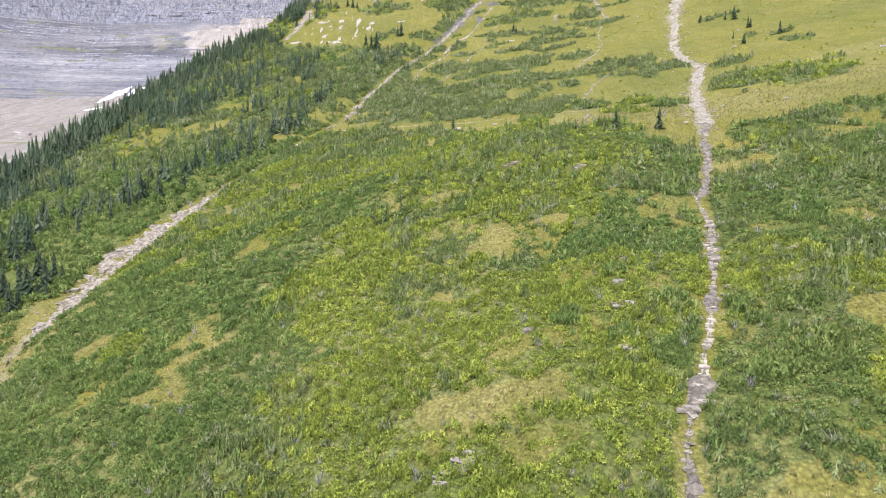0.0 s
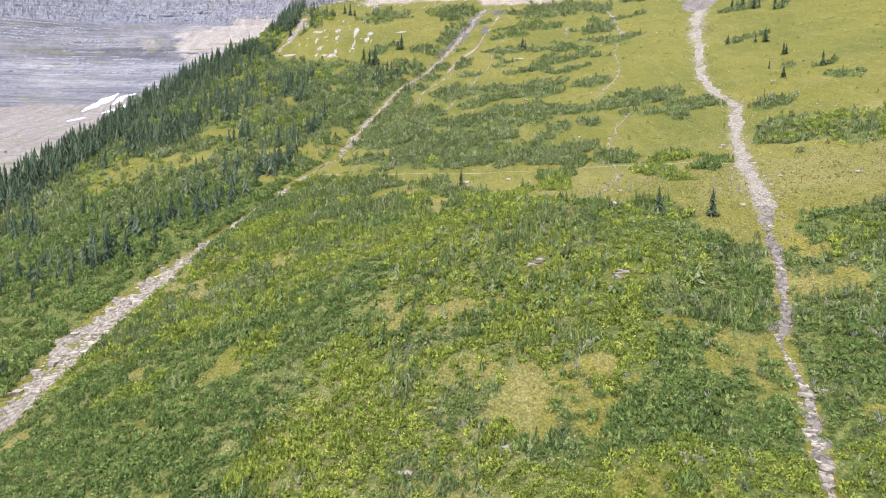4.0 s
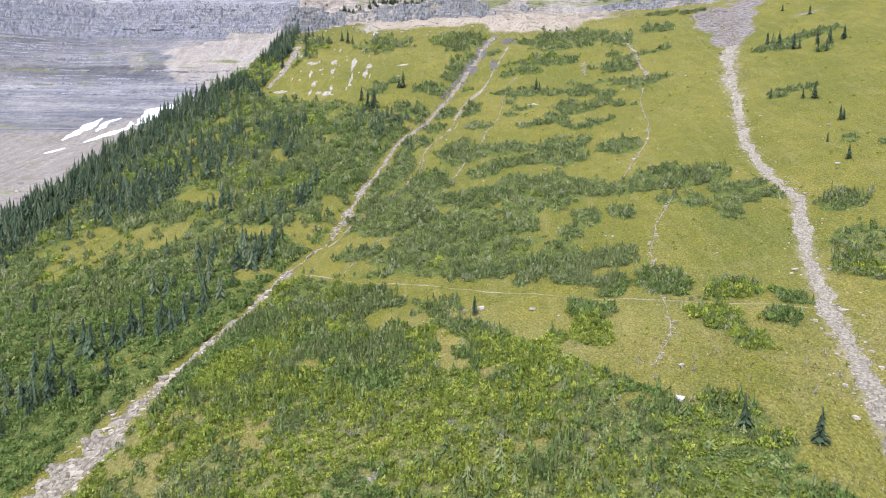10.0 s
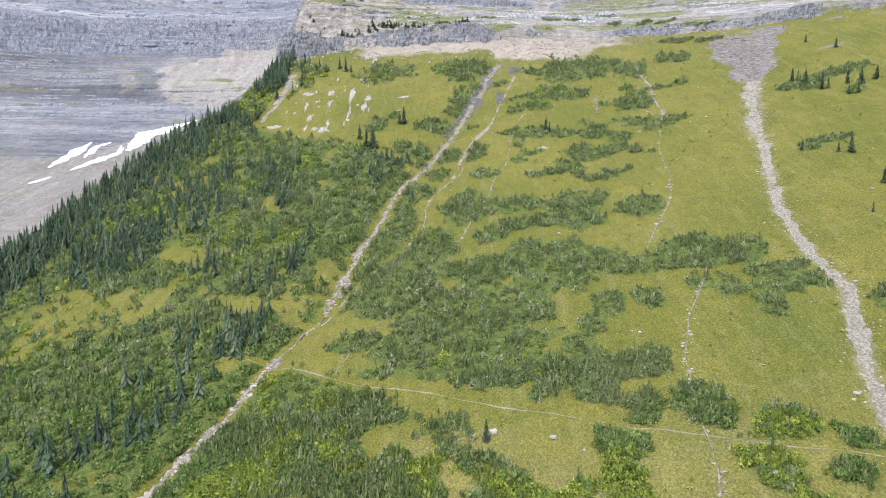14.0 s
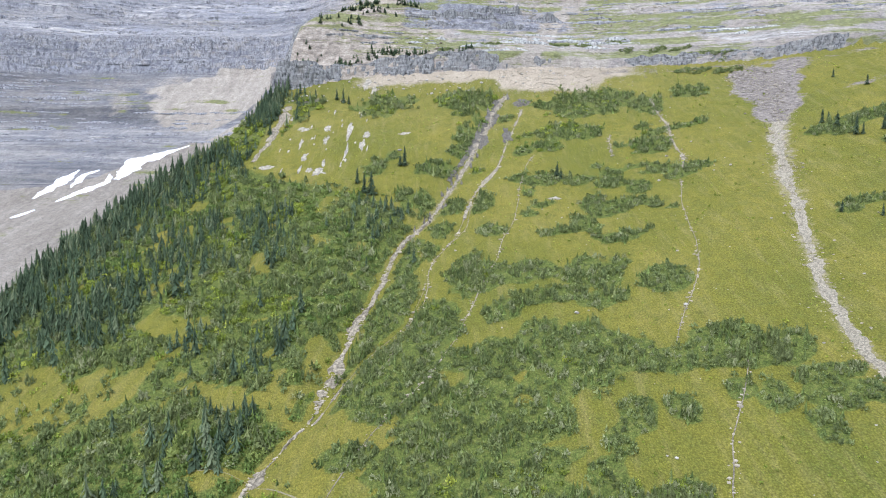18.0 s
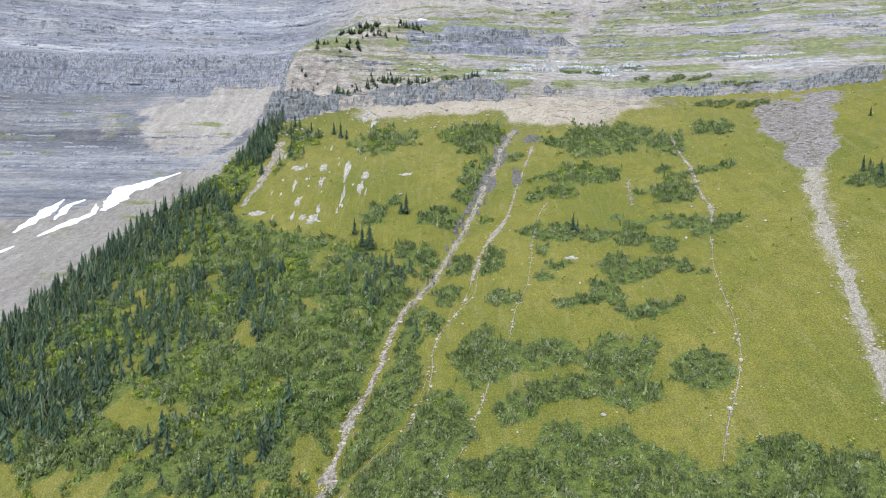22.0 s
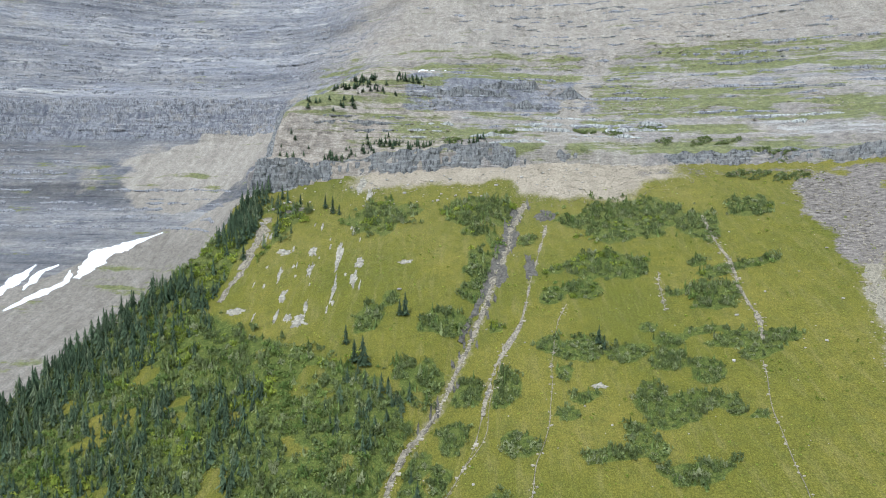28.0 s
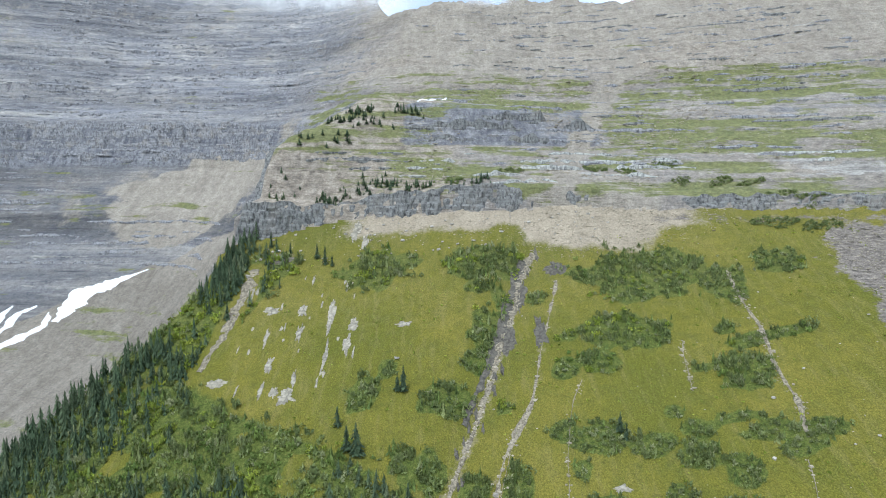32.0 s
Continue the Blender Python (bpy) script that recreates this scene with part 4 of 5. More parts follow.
for _z, _h in ((147, 2.2), (150, 3.0), (153.5, 3.2), (157, 2.4), (161, 1.6)):
    ledge(_z, _g.uniform(-52, -10), 265, _h, PALE_LEDGE, int(_z * 13), 0.42)
for _z in (146, 150, 153, 157, 161, 165, 170):
    ledge(_z, _g.uniform(-106, -94), _g.uniform(-46, -20), _g.uniform(1.0, 2.6), CLIFF, int(_z * 19), 0.42)
for _z, _h in ((168, 6), (174, 7), (180, 6)):
    ledge(_z, _g.uniform(-50, -25), _g.uniform(50, 80), _h, CLIFF, int(_z * 17), 0.2)

# ---- plants ----
def fir_crown(rng, tiers=11, around=7, girth=0.15):
    """A narrow fir, 1 m high: whorls of steeply drooping boughs, ragged at the rim, round a thin core."""
    verts, tris = [], []
    step = 0.9 / tiers
    for k in range(tiers):
        z = 0.1 + 0.88 * k / (tiers - 1)
        r = (girth * (1.02 - z) ** 0.8 + 0.012) * rng.uniform(0.8, 1.2)
        turn = rng.uniform(0, 6.28)
        n = around if k < tiers - 3 else 4
        for b in range(n):
            if rng.random() < 0.08:
                continue
            a = turn + 6.28 * b / n + rng.uniform(-0.3, 0.3)
            q, w, i = r * rng.uniform(0.65, 1.3), rng.uniform(0.26, 0.5), len(verts)
            drop = step * rng.uniform(1.1, 2.0)
            verts += [(0, 0, min(1.0, z + step * rng.uniform(0.3, 0.9))), (q * 0.7 * math.cos(a - w), q * 0.7 * math.sin(a - w), z - drop * 0.45), (q * math.cos(a), q * math.sin(a), z - drop),
                      (q * 0.7 * math.cos(a + w), q * 0.7 * math.sin(a + w), z - drop * 0.45)]
            tris += [(i, i + 1, i + 2), (i, i + 2, i + 3)]
    i = len(verts)
    verts += [(girth * 0.3 * math.cos(t), girth * 0.3 * math.sin(t), 0.02) for t in (0, 1.57, 3.14, 4.71)] + [(0, 0, 1.0)]
    tris += [(i, i + 1, i + 4), (i + 1, i + 2, i + 4), (i + 2, i + 3, i + 4), (i + 3, i, i + 4)]
    return np.array(verts), np.array(tris)


def mound_crown(rng, clumps=46, size=0.34, high=0.8, spike=0.5):
    """A low bush, 1 m in half width: leaf clumps over an uneven mound, some drawn up to points."""
    verts, tris = [], []
    lobes = [(rng.uniform(-0.5, 0.5), rng.uniform(-0.5, 0.5), rng.uniform(0.4, 0.7)) for _ in range(4)]
    for _ in range(clumps):
        lx, ly, lr = lobes[rng.randrange(4)]
        a, e = rng.uniform(0, 6.28), math.asin(rng.uniform(0.02, 1))
        n = Vector((math.cos(a) * math.cos(e), math.sin(a) * math.cos(e), math.sin(e)))
        c = Vector((lx, ly, 0)) + Vector((n.x * lr, n.y * lr, n.z * high * rng.uniform(0.55, 1.05) * (0.6 + 0.6 * lr)))
        t = n.cross(Vector((rng.uniform(-1, 1), rng.uniform(-1, 1), rng.uniform(-1, 1)))).normalized()
        b = n.cross(t)
        s, i, w = size * rng.uniform(0.6, 1.3), len(verts), rng.uniform(0, 6.28)
        t, b = t * math.cos(w) + b * math.sin(w), b * math.cos(w) - t * math.sin(w)
        verts += [c - t * s * 0.45 - n * s * 0.1, c + t * s * 0.45 - n * s * 0.1, c + b * s * 0.75 + n * s * rng.uniform(0.1, 0.5) + Vector((0, 0, s * rng.uniform(0.2, 1) * spike))]
        tris += [(i, i + 1, i + 2)]
    return np.array([tuple(v) for v in verts]), np.array(tris)


def stem(rng, high=1.0, thick=0.02, sides=5):
    verts, tris = [], []
    for z, r in ((-0.06, thick), (0.4, thick * 0.7), (high * 0.93, thick * 0.2)):
        verts += [(r * math.cos(6.283 * k / sides), r * math.sin(6.283 * k / sides), z) for k in range(sides)]
    for lv in range(2):
        for k in range(sides):
            a, b = lv * sides + k, lv * sides + (k + 1) % sides
            tris += [(a, b, b + sides), (a, b + sides, a + sides)]
    return np.array(verts), np.array(tris)


def woody_base(rng):
    """The splayed stems of a bush."""
    V, T = [], []
    for k in range(5):
        v, t = stem(rng, 0.55, 0.035, 4)
        a, lean = 6.283 * k / 5 + rng.uniform(-0.4, 0.4), rng.uniform(0.35, 0.8)
        v = v.copy()
        v[:, 0] += v[:, 2] * lean * math.cos(a)
        v[:, 1] += v[:, 2] * lean * math.sin(a)
        T.append(t + sum(len(w) for w in V))
        V.append(v)
    return np.concatenate(V), np.concatenate(T)


RNG = random.Random(5)
FIRS = [fir_crown(RNG, RNG.choice((12, 13, 15)), 9, RNG.uniform(0.17, 0.25)) for _ in range(7)]
YOUNG = [fir_crown(RNG, 6, 7, RNG.uniform(0.3, 0.42)) for _ in range(6)]
MOUNDS = [mound_crown(RNG, 50, 0.37, 1.0, 0.9) for _ in range(5)]
LEAFY_FAR = [mound_crown(RNG, 30, 0.5, 0.9, 0.4) for _ in range(6)]
MOUNDS_FAR = [mound_crown(RNG, 32, 0.48, 1.05, 0.6) for _ in range(6)]
FIRS_FAR = [fir_crown(RNG, 9, 6, RNG.uniform(0.19, 0.28)) for _ in range(7)]
YOUNG_FAR = [fir_crown(RNG, 4, 6, RNG.uniform(0.36, 0.5)) for _ in range(5)]
LEAFY = [mound_crown(RNG, 50, 0.37, 0.95, 0.55) for _ in range(5)]


def strew(name, models, x, y, tall, wide, material, seed, sink=0.04):
    """Many plants or stones in one mesh, each turned and sized by itself."""
    g = np.random.default_rng(seed)
    kind, z = g.integers(0, len(models), len(x)), ground_z(x, y)
    V, T, tint, base = [], [], [], 0
    for k, (mv, mt) in enumerate(models):
        pick = np.where(kind == k)[0]
        if not len(pick):
            continue
        a = g.uniform(0, 6.283, len(pick))
        c, s = np.cos(a)[:, None], np.sin(a)[:, None]
        w, h = np.asarray(wide)[pick][:, None], np.asarray(tall)[pick][:, None]
        px = (mv[:, 0] * c - mv[:, 1] * s) * w + x[pick][:, None]
        py = (mv[:, 0] * s + mv[:, 1] * c) * w + y[pick][:, None]
        pz = mv[:, 2] * h + (z[pick] - sink * np.asarray(tall)[pick])[:, None]
        V.append(np.stack([px, py, pz], -1).reshape(-1, 3))
        T.append((mt[None] + (base + np.arange(len(pick)) * len(mv))[:, None, None]).reshape(-1, 3))
        tint.append(np.repeat(g.random(len(pick)), len(mv)))
        base += len(pick) * len(mv)
    return new(name, sheet(name, np.concatenate(V), np.concatenate(T), material, [("tint", np.concatenate(tint))], smooth=False))


def scatter(seed, number, box, density):
    """Places in the box (x0, x1, y0, y1), kept by the density there."""
    g = np.random.default_rng(seed)
    x, y = g.uniform(box[0], box[1], number), g.uniform(box[2], box[3], number)
    keep = g.random(number) < density(x, y)
    return x[keep], y[keep], g


def near_first(x, y, count):
    """Splits places in two: the nearest to the foot of the slope, and the rest."""
    order = np.argsort(np.hypot(x - 5, y - 30))
    return order[:count], order[count:]


# conifers
GROVES = [(-103, 200, 9, 8), (-90, 197, 6, 5), (-86, 223, 9, 5), (-92, 214, 7, 4), (-80, 238, 8, 4), (-81, 294, 5, 8), (-107, 327, 11, 8), (-75, 251, 8, 4), (-53, 288, 4, 6), (-135, 330, 16, 16)]


def fir_density(x, y):
    rim = ease((x - hill_edge(y) + 7) / 6) * ease((hill_edge(y) + 42 + 14 * fbm(x, y, 30, 3) - x) / 22) * ease((432 - y) / 25)
    stand = ease((fbm(x, y, 24, 113, 3) + 0.06 * ease((y - 290) / 30) + 0.17 * ease((-85 - x) / 25) * ease((y - 280) / 40) - 0.04) * 9) * (x < gully_x(y) - 9) * ease((350 - 0.6 * x - y) / 16)
    clump = np.exp(-((x + 93) / 10) ** 2 - ((y - 453) / 13) ** 2) * 1.1
    grove = sum(np.exp(-((x - cx) / rx) ** 2 - ((y - cy) / ry) ** 2) for cx, cy, rx, ry in GROVES)
    wood = ease((fbm(x, y, 20, 117, 3) - 0.08) * 8) * ease((-10 - x) / 14) * ease((y - 300) / 20) * ease((350 - 0.6 * x - y) / 12)
    clear = 1 - ease(in_patches(x, y, OPENINGS, 0.5, 83) * 2.5)
    return np.clip(np.maximum.reduce([1.0 * rim, 0.6 * stand, clump, 0.55 * grove, 0.22 * wood]) * clear * (x > hill_edge(y) - 5), 0, 1) * (seg_distance(x, y, GULLY)[0] > 5) * (seg_distance(x, y, CHUTE)[0] > 3.5)


fx, fy, fg = scatter(21, 21000, (-245, 20, 120, 480), fir_density)
f_tall = fg.uniform(4.5, 11.5, len(fx)) * (0.8 + 0.35 * ease((hill_edge(fy) + 35 - fx) / 30)) * np.where(fy > 330, 0.75, 1.0)
f_tall = np.where(fg.random(len(fx)) < 0.3, f_tall * 0.55, f_tall)
lone = [(-24, 391, 9), (-26, 392, 6), (-64, 460, 7), (-60, 456, 8), (-57, 455, 5), (-36, 369, 10), (-39, 371, 8), (-43, 380, 7), (38, 367, 6), (39, 364, 5), (-85, 468, 7), (-76, 464, 5), (126, 296, 6), (121, 271, 5),
        (3, 196, 4.5), (45, 140, 5), (37, 144, 5), (154, 341, 5), (151, 342, 4), (165, 348, 6),
        (144, 372, 6), (147, 373, 4), (146, 365, 7), (147, 354, 8), (149, 353, 5), (156, 352, 6), (159, 348, 7), (173, 392, 5), (122, 271, 4), (115, 305, 4), (123, 298, 4), (109, 256, 3), (121, 245, 5), (106, 240, 4), (168, 409, 4)]
cx, cy = fg.normal(-98, 4.5, 150), fg.normal(454, 8, 150)
ok = (cx > hill_edge(cy) - 6) & (cx < -92) & (cy < 474)
fx, fy, f_tall = np.r_[[p[0] for p in lone], fx, cx[ok]], np.r_[[p[1] for p in lone], fy, cy[ok]], np.r_[[p[2] for p in lone], f_tall, fg.uniform(4, 8, ok.sum())]


def fir_model(k):
    crown = sheet("crown", *FIRS[k], FIR, [("tint", np.full(len(FIRS[k][0]), 0.2))], smooth=False)
    wood = sheet("trunk", *stem(RNG, 1.0, 0.022), BARK)
    ob = new("fir_tree")
    under(new("trunk", wood), ob), under(new("crown", crown), ob)
    return tagged(ob, "narrow dark green subalpine fir on the slope", "tree", "firs on the slope")


near, rest = near_first(fx, fy, 230)
near = np.unique(np.r_[near, np.arange(len(lone))])
rest = np.setdiff1d(rest, near)
models = [fir_model(k) for k in range(len(FIRS))]
zs = ground_z(fx, fy)
for n, i in enumerate(near):
    m = Matrix.LocRotScale((fx[i], fy[i], zs[i] - 0.1), Euler((0, 0, fg.uniform(0, 6.28))), (f_tall[i],) * 3)
    if n < len(models):
        models[n].matrix_basis = m
    else:
        copy_thing(models[n % len(models)], Matrix.LocRotScale(m.translation, m.to_quaternion(), None)).scale = (f_tall[i],) * 3
tagged(strew("fir_forest", FIRS_FAR, fx[rest], fy[rest], f_tall[rest], f_tall[rest], FIR, 22), "dense stand of dark narrow firs along the ridge", "forest", kind="stuff")

# dwarf firs and shrubs


def crowding(x, y):
    """Plants stand closest at the foot of the slope, thinner towards the flanks."""
    return thicket(x, y) * np.interp(y, [34, 105, 130, 168], [1.0, 0.9, 0.6, 0.5]) * np.where((np.abs(x + 6) < 20 + 0.66 * y) & (y > 42 + 0.22 * np.maximum(0, -x)), 1, 0.15)


near_lot = scatter(31, 80000, (-108, 150, 6, 168), lambda x, y: crowding(x, y) * ease((y - 24 - 46 * (fbm(x, y, 16, 151, 3) + 0.1)) / 16) * ease((x + 104 + 30 * fbm(x, y, 14, 153)) / 8))
far_lot = scatter(33, 62000, (-200, 172, 168, 475), lambda x, y: thicket(x, y) * np.where(x < gully_x(y), np.interp(y, [250, 275], [0.75, 0.55]), 0.85) * np.interp(y, [168, 475], [1.0, 0.75]))
brow_lot = scatter(34, 15000, (-62, 82, 168, 216), lambda x, y: thicket(x, y) * 0.8)
sx, sy, sg = np.r_[near_lot[0], far_lot[0], brow_lot[0]], np.r_[near_lot[1], far_lot[1], brow_lot[1]], near_lot[2]
soft = 0.6 * fbm(sx, sy, 30, 121, 3) + 0.6 * fbm(sx, sy, 6, 123, 3) + 0.14 * (sy < 200) + 0.2 * ((sx < -25) & (sy < 150)) + np.where(sx < gully_x(sy), np.interp(sy, [215, 260, 330, 420], [0.2, -0.06, -0.1, 0.05]), 0) - 0.3 * ((sy > 225) & (sy < 375) & (sx > -30)) - 0.08 * (sy >= 375) + sg.normal(0, 0.09, len(sx))
size = np.interp(sy, [30, 120, 260, 480], [0.55, 0.72, 1.05, 1.2]) * sg.uniform(0.6, 1.35, len(sx)) * np.where(sx < gully_x(sy), 1.3, 1.0)
leafy = soft > 0.08
lift = (0.55 + 1.1 * value_noise(sx / 3.3, sy / 3.3, 161)) * (0.85 + 0.4 * value_noise(sx / 11, sy / 11, 163))
drift = fbm(sx, sy, 16, 129, 3)
alder = leafy & (((sx < gully_x(sy)) & (fbm(sx, sy, 45, 127, 3) < -0.04 + 0.42 * (sy < 258))) | ((sx > gully_x(sy)) & (drift < -0.13 + 0.34 * ease((-12 - sx) / 22) * (sy < 140) + 0.16 * ease((sx - 18) / 12) * (sy < 140))))
low_or_sprig = ~leafy
leafy = leafy & ~alder
sprig = low_or_sprig & (sg.random(len(sx)) < np.interp(sy, [120, 200, 240], [0.55, 0.45, 0.2]))
low = low_or_sprig & ~sprig


def bush_model(label, crown, material):
    ob = new("shrub")
    v, t = crown
    under(new("stems", sheet("stems", *woody_base(RNG), BARK)), ob)
    under(new("crown", sheet("crown", v, t, material, [("tint", np.full(len(v), 0.3))], smooth=False)), ob)
    return tagged(ob, label, "shrub", "shrubs on the slope")


for mask, shapes, plain, material, label, stuff, tall, seed in (
        (leafy, LEAFY, LEAFY_FAR, BUSH, "bright green leafy shrub among the grass", "shrub_thicket", 1.0, 41),
        (alder, LEAFY, LEAFY_FAR, ALDER, "dark green leafy alder shrub beside the gully", "alder_thicket", 1.0, 51),
        (low, MOUNDS, MOUNDS_FAR, KRUMM, "low grey-green dwarf fir bush on the meadow", "dwarf_fir_thicket", 1.05, 43)):
    x, y, s, rise = sx[mask], sy[mask], size[mask], lift[mask]
    near, rest = near_first(x, y, 95)
    shaped = [bush_model(label, c, material) for c in shapes]
    zs = ground_z(x, y)
    for n, i in enumerate(near):
        scale = (s[i], s[i], s[i] * tall * rise[i])
        m = Matrix.LocRotScale((x[i], y[i], zs[i] - 0.05), Euler((0, 0, sg.uniform(0, 6.28))), None)
        if n < len(shaped):
            shaped[n].matrix_basis, shaped[n].scale = m, scale
        else:
            copy_thing(shaped[n % len(shaped)], m).scale = scale
    told = label.replace("bush", "bushes").replace("shrub among", "shrubs among").replace("shrub beside", "shrubs beside")
    close, away = rest[y[rest] < 92], rest[y[rest] >= 92]
    tagged(strew(stuff, shapes, x[close], y[close], s[close] * tall * rise[close], s[close], material, seed), told, "thicket", kind="stuff")
    tagged(strew(stuff, plain, x[away], y[away], s[away] * tall * rise[away], s[away], material, seed + 1), told, "thicket", kind="stuff")
for shapes, mask, seed in ((YOUNG, sprig & (sy < 105), 45), (YOUNG_FAR, sprig & (sy >= 105), 46)):
    tagged(strew("young_firs", shapes, sx[mask], sy[mask], size[mask] * 1.75 * lift[mask], size[mask] * 2.0, SAPLING, seed), "waist-high young firs crowded in the thicket", "thicket", kind="stuff")

# small spires standing out of the thicket below the path
qx, qy, qg = scatter(36, 2600, (-45, 40, 120, 214), lambda x, y: 0.4 * (thicket(x, y) > 0.5) * ease((fbm(x, y, 18, 141) + 0.12) * 6))
qh = qg.uniform(1.5, 3.4, len(qx))
tagged(strew("fir_spires", FIRS_FAR, qx, qy, qh, qh * 1.35, SAPLING, 55), "slender young firs standing out of the thicket", "thicket", kind="stuff")

# the knoll and the ledges above the cliff
kx, ky, kh = [], [], []
for cx, cy, n in ((-56, 543, 26), (-62, 537, 20), (-40, 498, 26), (-65, 490, 22), (-24, 493, 18), (-32, 547, 24), (3, 493, 14), (-64, 520, 7), (-49, 536, 16), (-78, 512, 6), (-96, 500, 8), (-52, 496, 14), (-86, 494, 8)):
    kx += list(fg.normal(cx, 4.5, n))
    ky += list(fg.normal(cy, 2.6, n))
    kh += list(fg.uniform(1.5, 4.0, n))
kx, ky, kh = np.array(kx), np.array(ky), np.array(kh)
on = ky > cliff_line(kx) + 2
tagged(strew("ledge_firs", FIRS, kx[on], ky[on], kh[on], kh[on] * 1.7, FIR, 47), "small dark firs on the rocky knoll", "forest", kind="stuff")
LEDGE_SHRUBS = [(75, 507, 4, 2), (94, 512, 5, 2), (98, 495, 4, 2), (112, 490, 6, 2), (124, 484, 6, 2), (131, 470, 7, 2), (141, 463, 7, 2), (116, 457, 3, 2), (137, 448, 6, 2.5), (125, 453, 3, 2), (20, 503, 8, 2), (-8, 497, 6, 2), (60, 512, 4, 1.5)]
lx, ly, lg = scatter(35, 16000, (-20, 160, 444, 516), lambda x, y: (in_patches(x, y, LEDGE_SHRUBS, 1.0, 85) > 0.1) * 0.7)
ls = lg.uniform(0.6, 1.3, len(lx))
tagged(strew("ledge_shrubs", MOUNDS, lx, ly, ls, ls, KRUMM, 49), "dwarf firs clinging to the rock ledges", "thicket", kind="stuff")

# grass tufts in the clearings near the foot
def tuft(rng):
    verts, tris = [], []
    for _ in range(6):
        a, lean, h, i = rng.uniform(0, 6.28), rng.uniform(0.1, 0.7), rng.uniform(0.5, 1.0), len(verts)
        dx, dy = math.cos(a), math.sin(a)
        verts += [(dx * 0.1 - dy * 0.09, dy * 0.1 + dx * 0.09, 0), (dx * 0.1 + dy * 0.09, dy * 0.1 - dx * 0.09, 0), (dx * (0.1 + lean), dy * (0.1 + lean), h)]
        tris += [(i, i + 1, i + 2)]
    return np.array(verts), np.array(tris)


TUFTS = [tuft(RNG) for _ in range(5)]
gx, gy, gg = scatter(37, 60000, (-85, 130, 34, 175), lambda x, y: (1 - 0.55 * thicket(x, y)) * (y > 42 + 0.22 * np.maximum(0, -x)) * np.interp(y, [34, 175], [0.9, 0.45]) * (seg_distance(x, y, WASH)[0] > 1.2))
gs = gg.uniform(0.25, 0.7, len(gx))
tagged(strew("grass_tufts", TUFTS, gx, gy, gs, gs * 0.9, STRAW, 48), "yellowing grass tufts between the shrubs", "grass", kind="stuff")

# dark herbs and seedlings dotted over the open meadow
HERBS = [mound_crown(RNG, 11, 0.8, 1.0, 0.4) for _ in range(4)]
hx, hy, hg = scatter(39, 26000, (-95, 175, 135, 462), lambda x, y: (thicket(x, y) < 0.1) * (0.12 + 0.4 * ease(fbm(x, y, 16, 131) * 6)))
hs = hg.gamma(2.5, 0.1, len(hx)).clip(0.12, 0.7)
tagged(strew("meadow_herbs", HERBS, hx, hy, hs, hs, BUSH, 50), "small green herbs dotted over the meadow", "herbs", kind="stuff")

# bleached dead shrubs among the living
def dead_shrub(rng):
    V, T = [], []
    for k in range(9):
        v, t = stem(rng, rng.uniform(0.6, 1.3), 0.03, 3)
        a, lean = rng.uniform(0, 6.283), rng.uniform(0.1, 0.9)
        v = v.copy()
        v[:, 0] += v[:, 2] * lean * math.cos(a)
        v[:, 1] += v[:, 2] * lean * math.sin(a)
        T.append(t + sum(len(w) for w in V))
        V.append(v)
    return sheet("dead_shrub", np.concatenate(V), np.concatenate(T), DEADWOOD, smooth=False)


dead = [dead_shrub(RNG) for _ in range(4)]
dx, dy, dg = scatter(53, 900, (-40, 60, 48, 165), lambda x, y: 0.24 * (np.abs(x) < 15 + 0.6 * y))
for px, py, pz in zip(dx, dy, ground_z(dx, dy)):
    ob = tagged(new("dead_shrub", dead[dg.integers(4)]), "bleached grey dead shrub among green bushes", "dead shrub", "dead shrubs in the thicket")
    ob.matrix_basis = Matrix.LocRotScale((px, py, pz), Euler((0, 0, dg.uniform(0, 6.28))), (dg.uniform(0.7, 1.5),) * 3)

# large dwarf-fir clumps beside the wash
for cx, cy, wide in ((27, 76.5, 2.4), (14.3, 75.5, 1.5), (33.5, 74, 1.6), (22.5, 85.5, 1.0), (36, 62, 2.6), (31, 60.5, 2.2), (38, 70, 2.0), (19, 70, 1.1)):
    n = int(9 + 5 * wide)
    a, r = dg.uniform(0, 6.28, n), wide * np.sqrt(dg.random(n))
    x, y, s = cx + r * np.cos(a), cy + r * np.sin(a), dg.uniform(0.7, 1.1, n) * (0.75 + 0.25 * wide / 2)
    tagged(strew("dwarf_fir_clump", MOUNDS, x, y, s * 1.3, s, ALDER, int(cx * 7)), "dense dark dwarf fir clump beside the wash", "shrub", "dwarf fir clumps")

# ---- water-worn beds, rubble and stones ----
def block(rng, flat=0.6):
    """An angular stone, about 1 m wide: a cut box with chipped corners."""
    bm = bmesh.new()
    bmesh.ops.create_cube(bm, size=1)
    for v in bm.verts:
        v.co = Vector((v.co.x * rng.uniform(0.75, 1.25), v.co.y * rng.uniform(0.6, 1.1), v.co.z * flat * rng.uniform(0.7, 1.3)))
    bmesh.ops.bevel(bm, geom=bm.edges[:4] + bm.verts[:2], offset=0.12, segments=1, affect="EDGES")
    bmesh.ops.triangulate(bm, faces=bm.faces[:])
    bm.verts.index_update()
    v = np.array([tuple(p.co) for p in bm.verts])
    t = np.array([[p.index for p in f.verts] for f in bm.faces])
    bm.free()
    return v, t


BLOCKS = [block(RNG, RNG.uniform(0.35, 0.75)) for _ in range(7)]


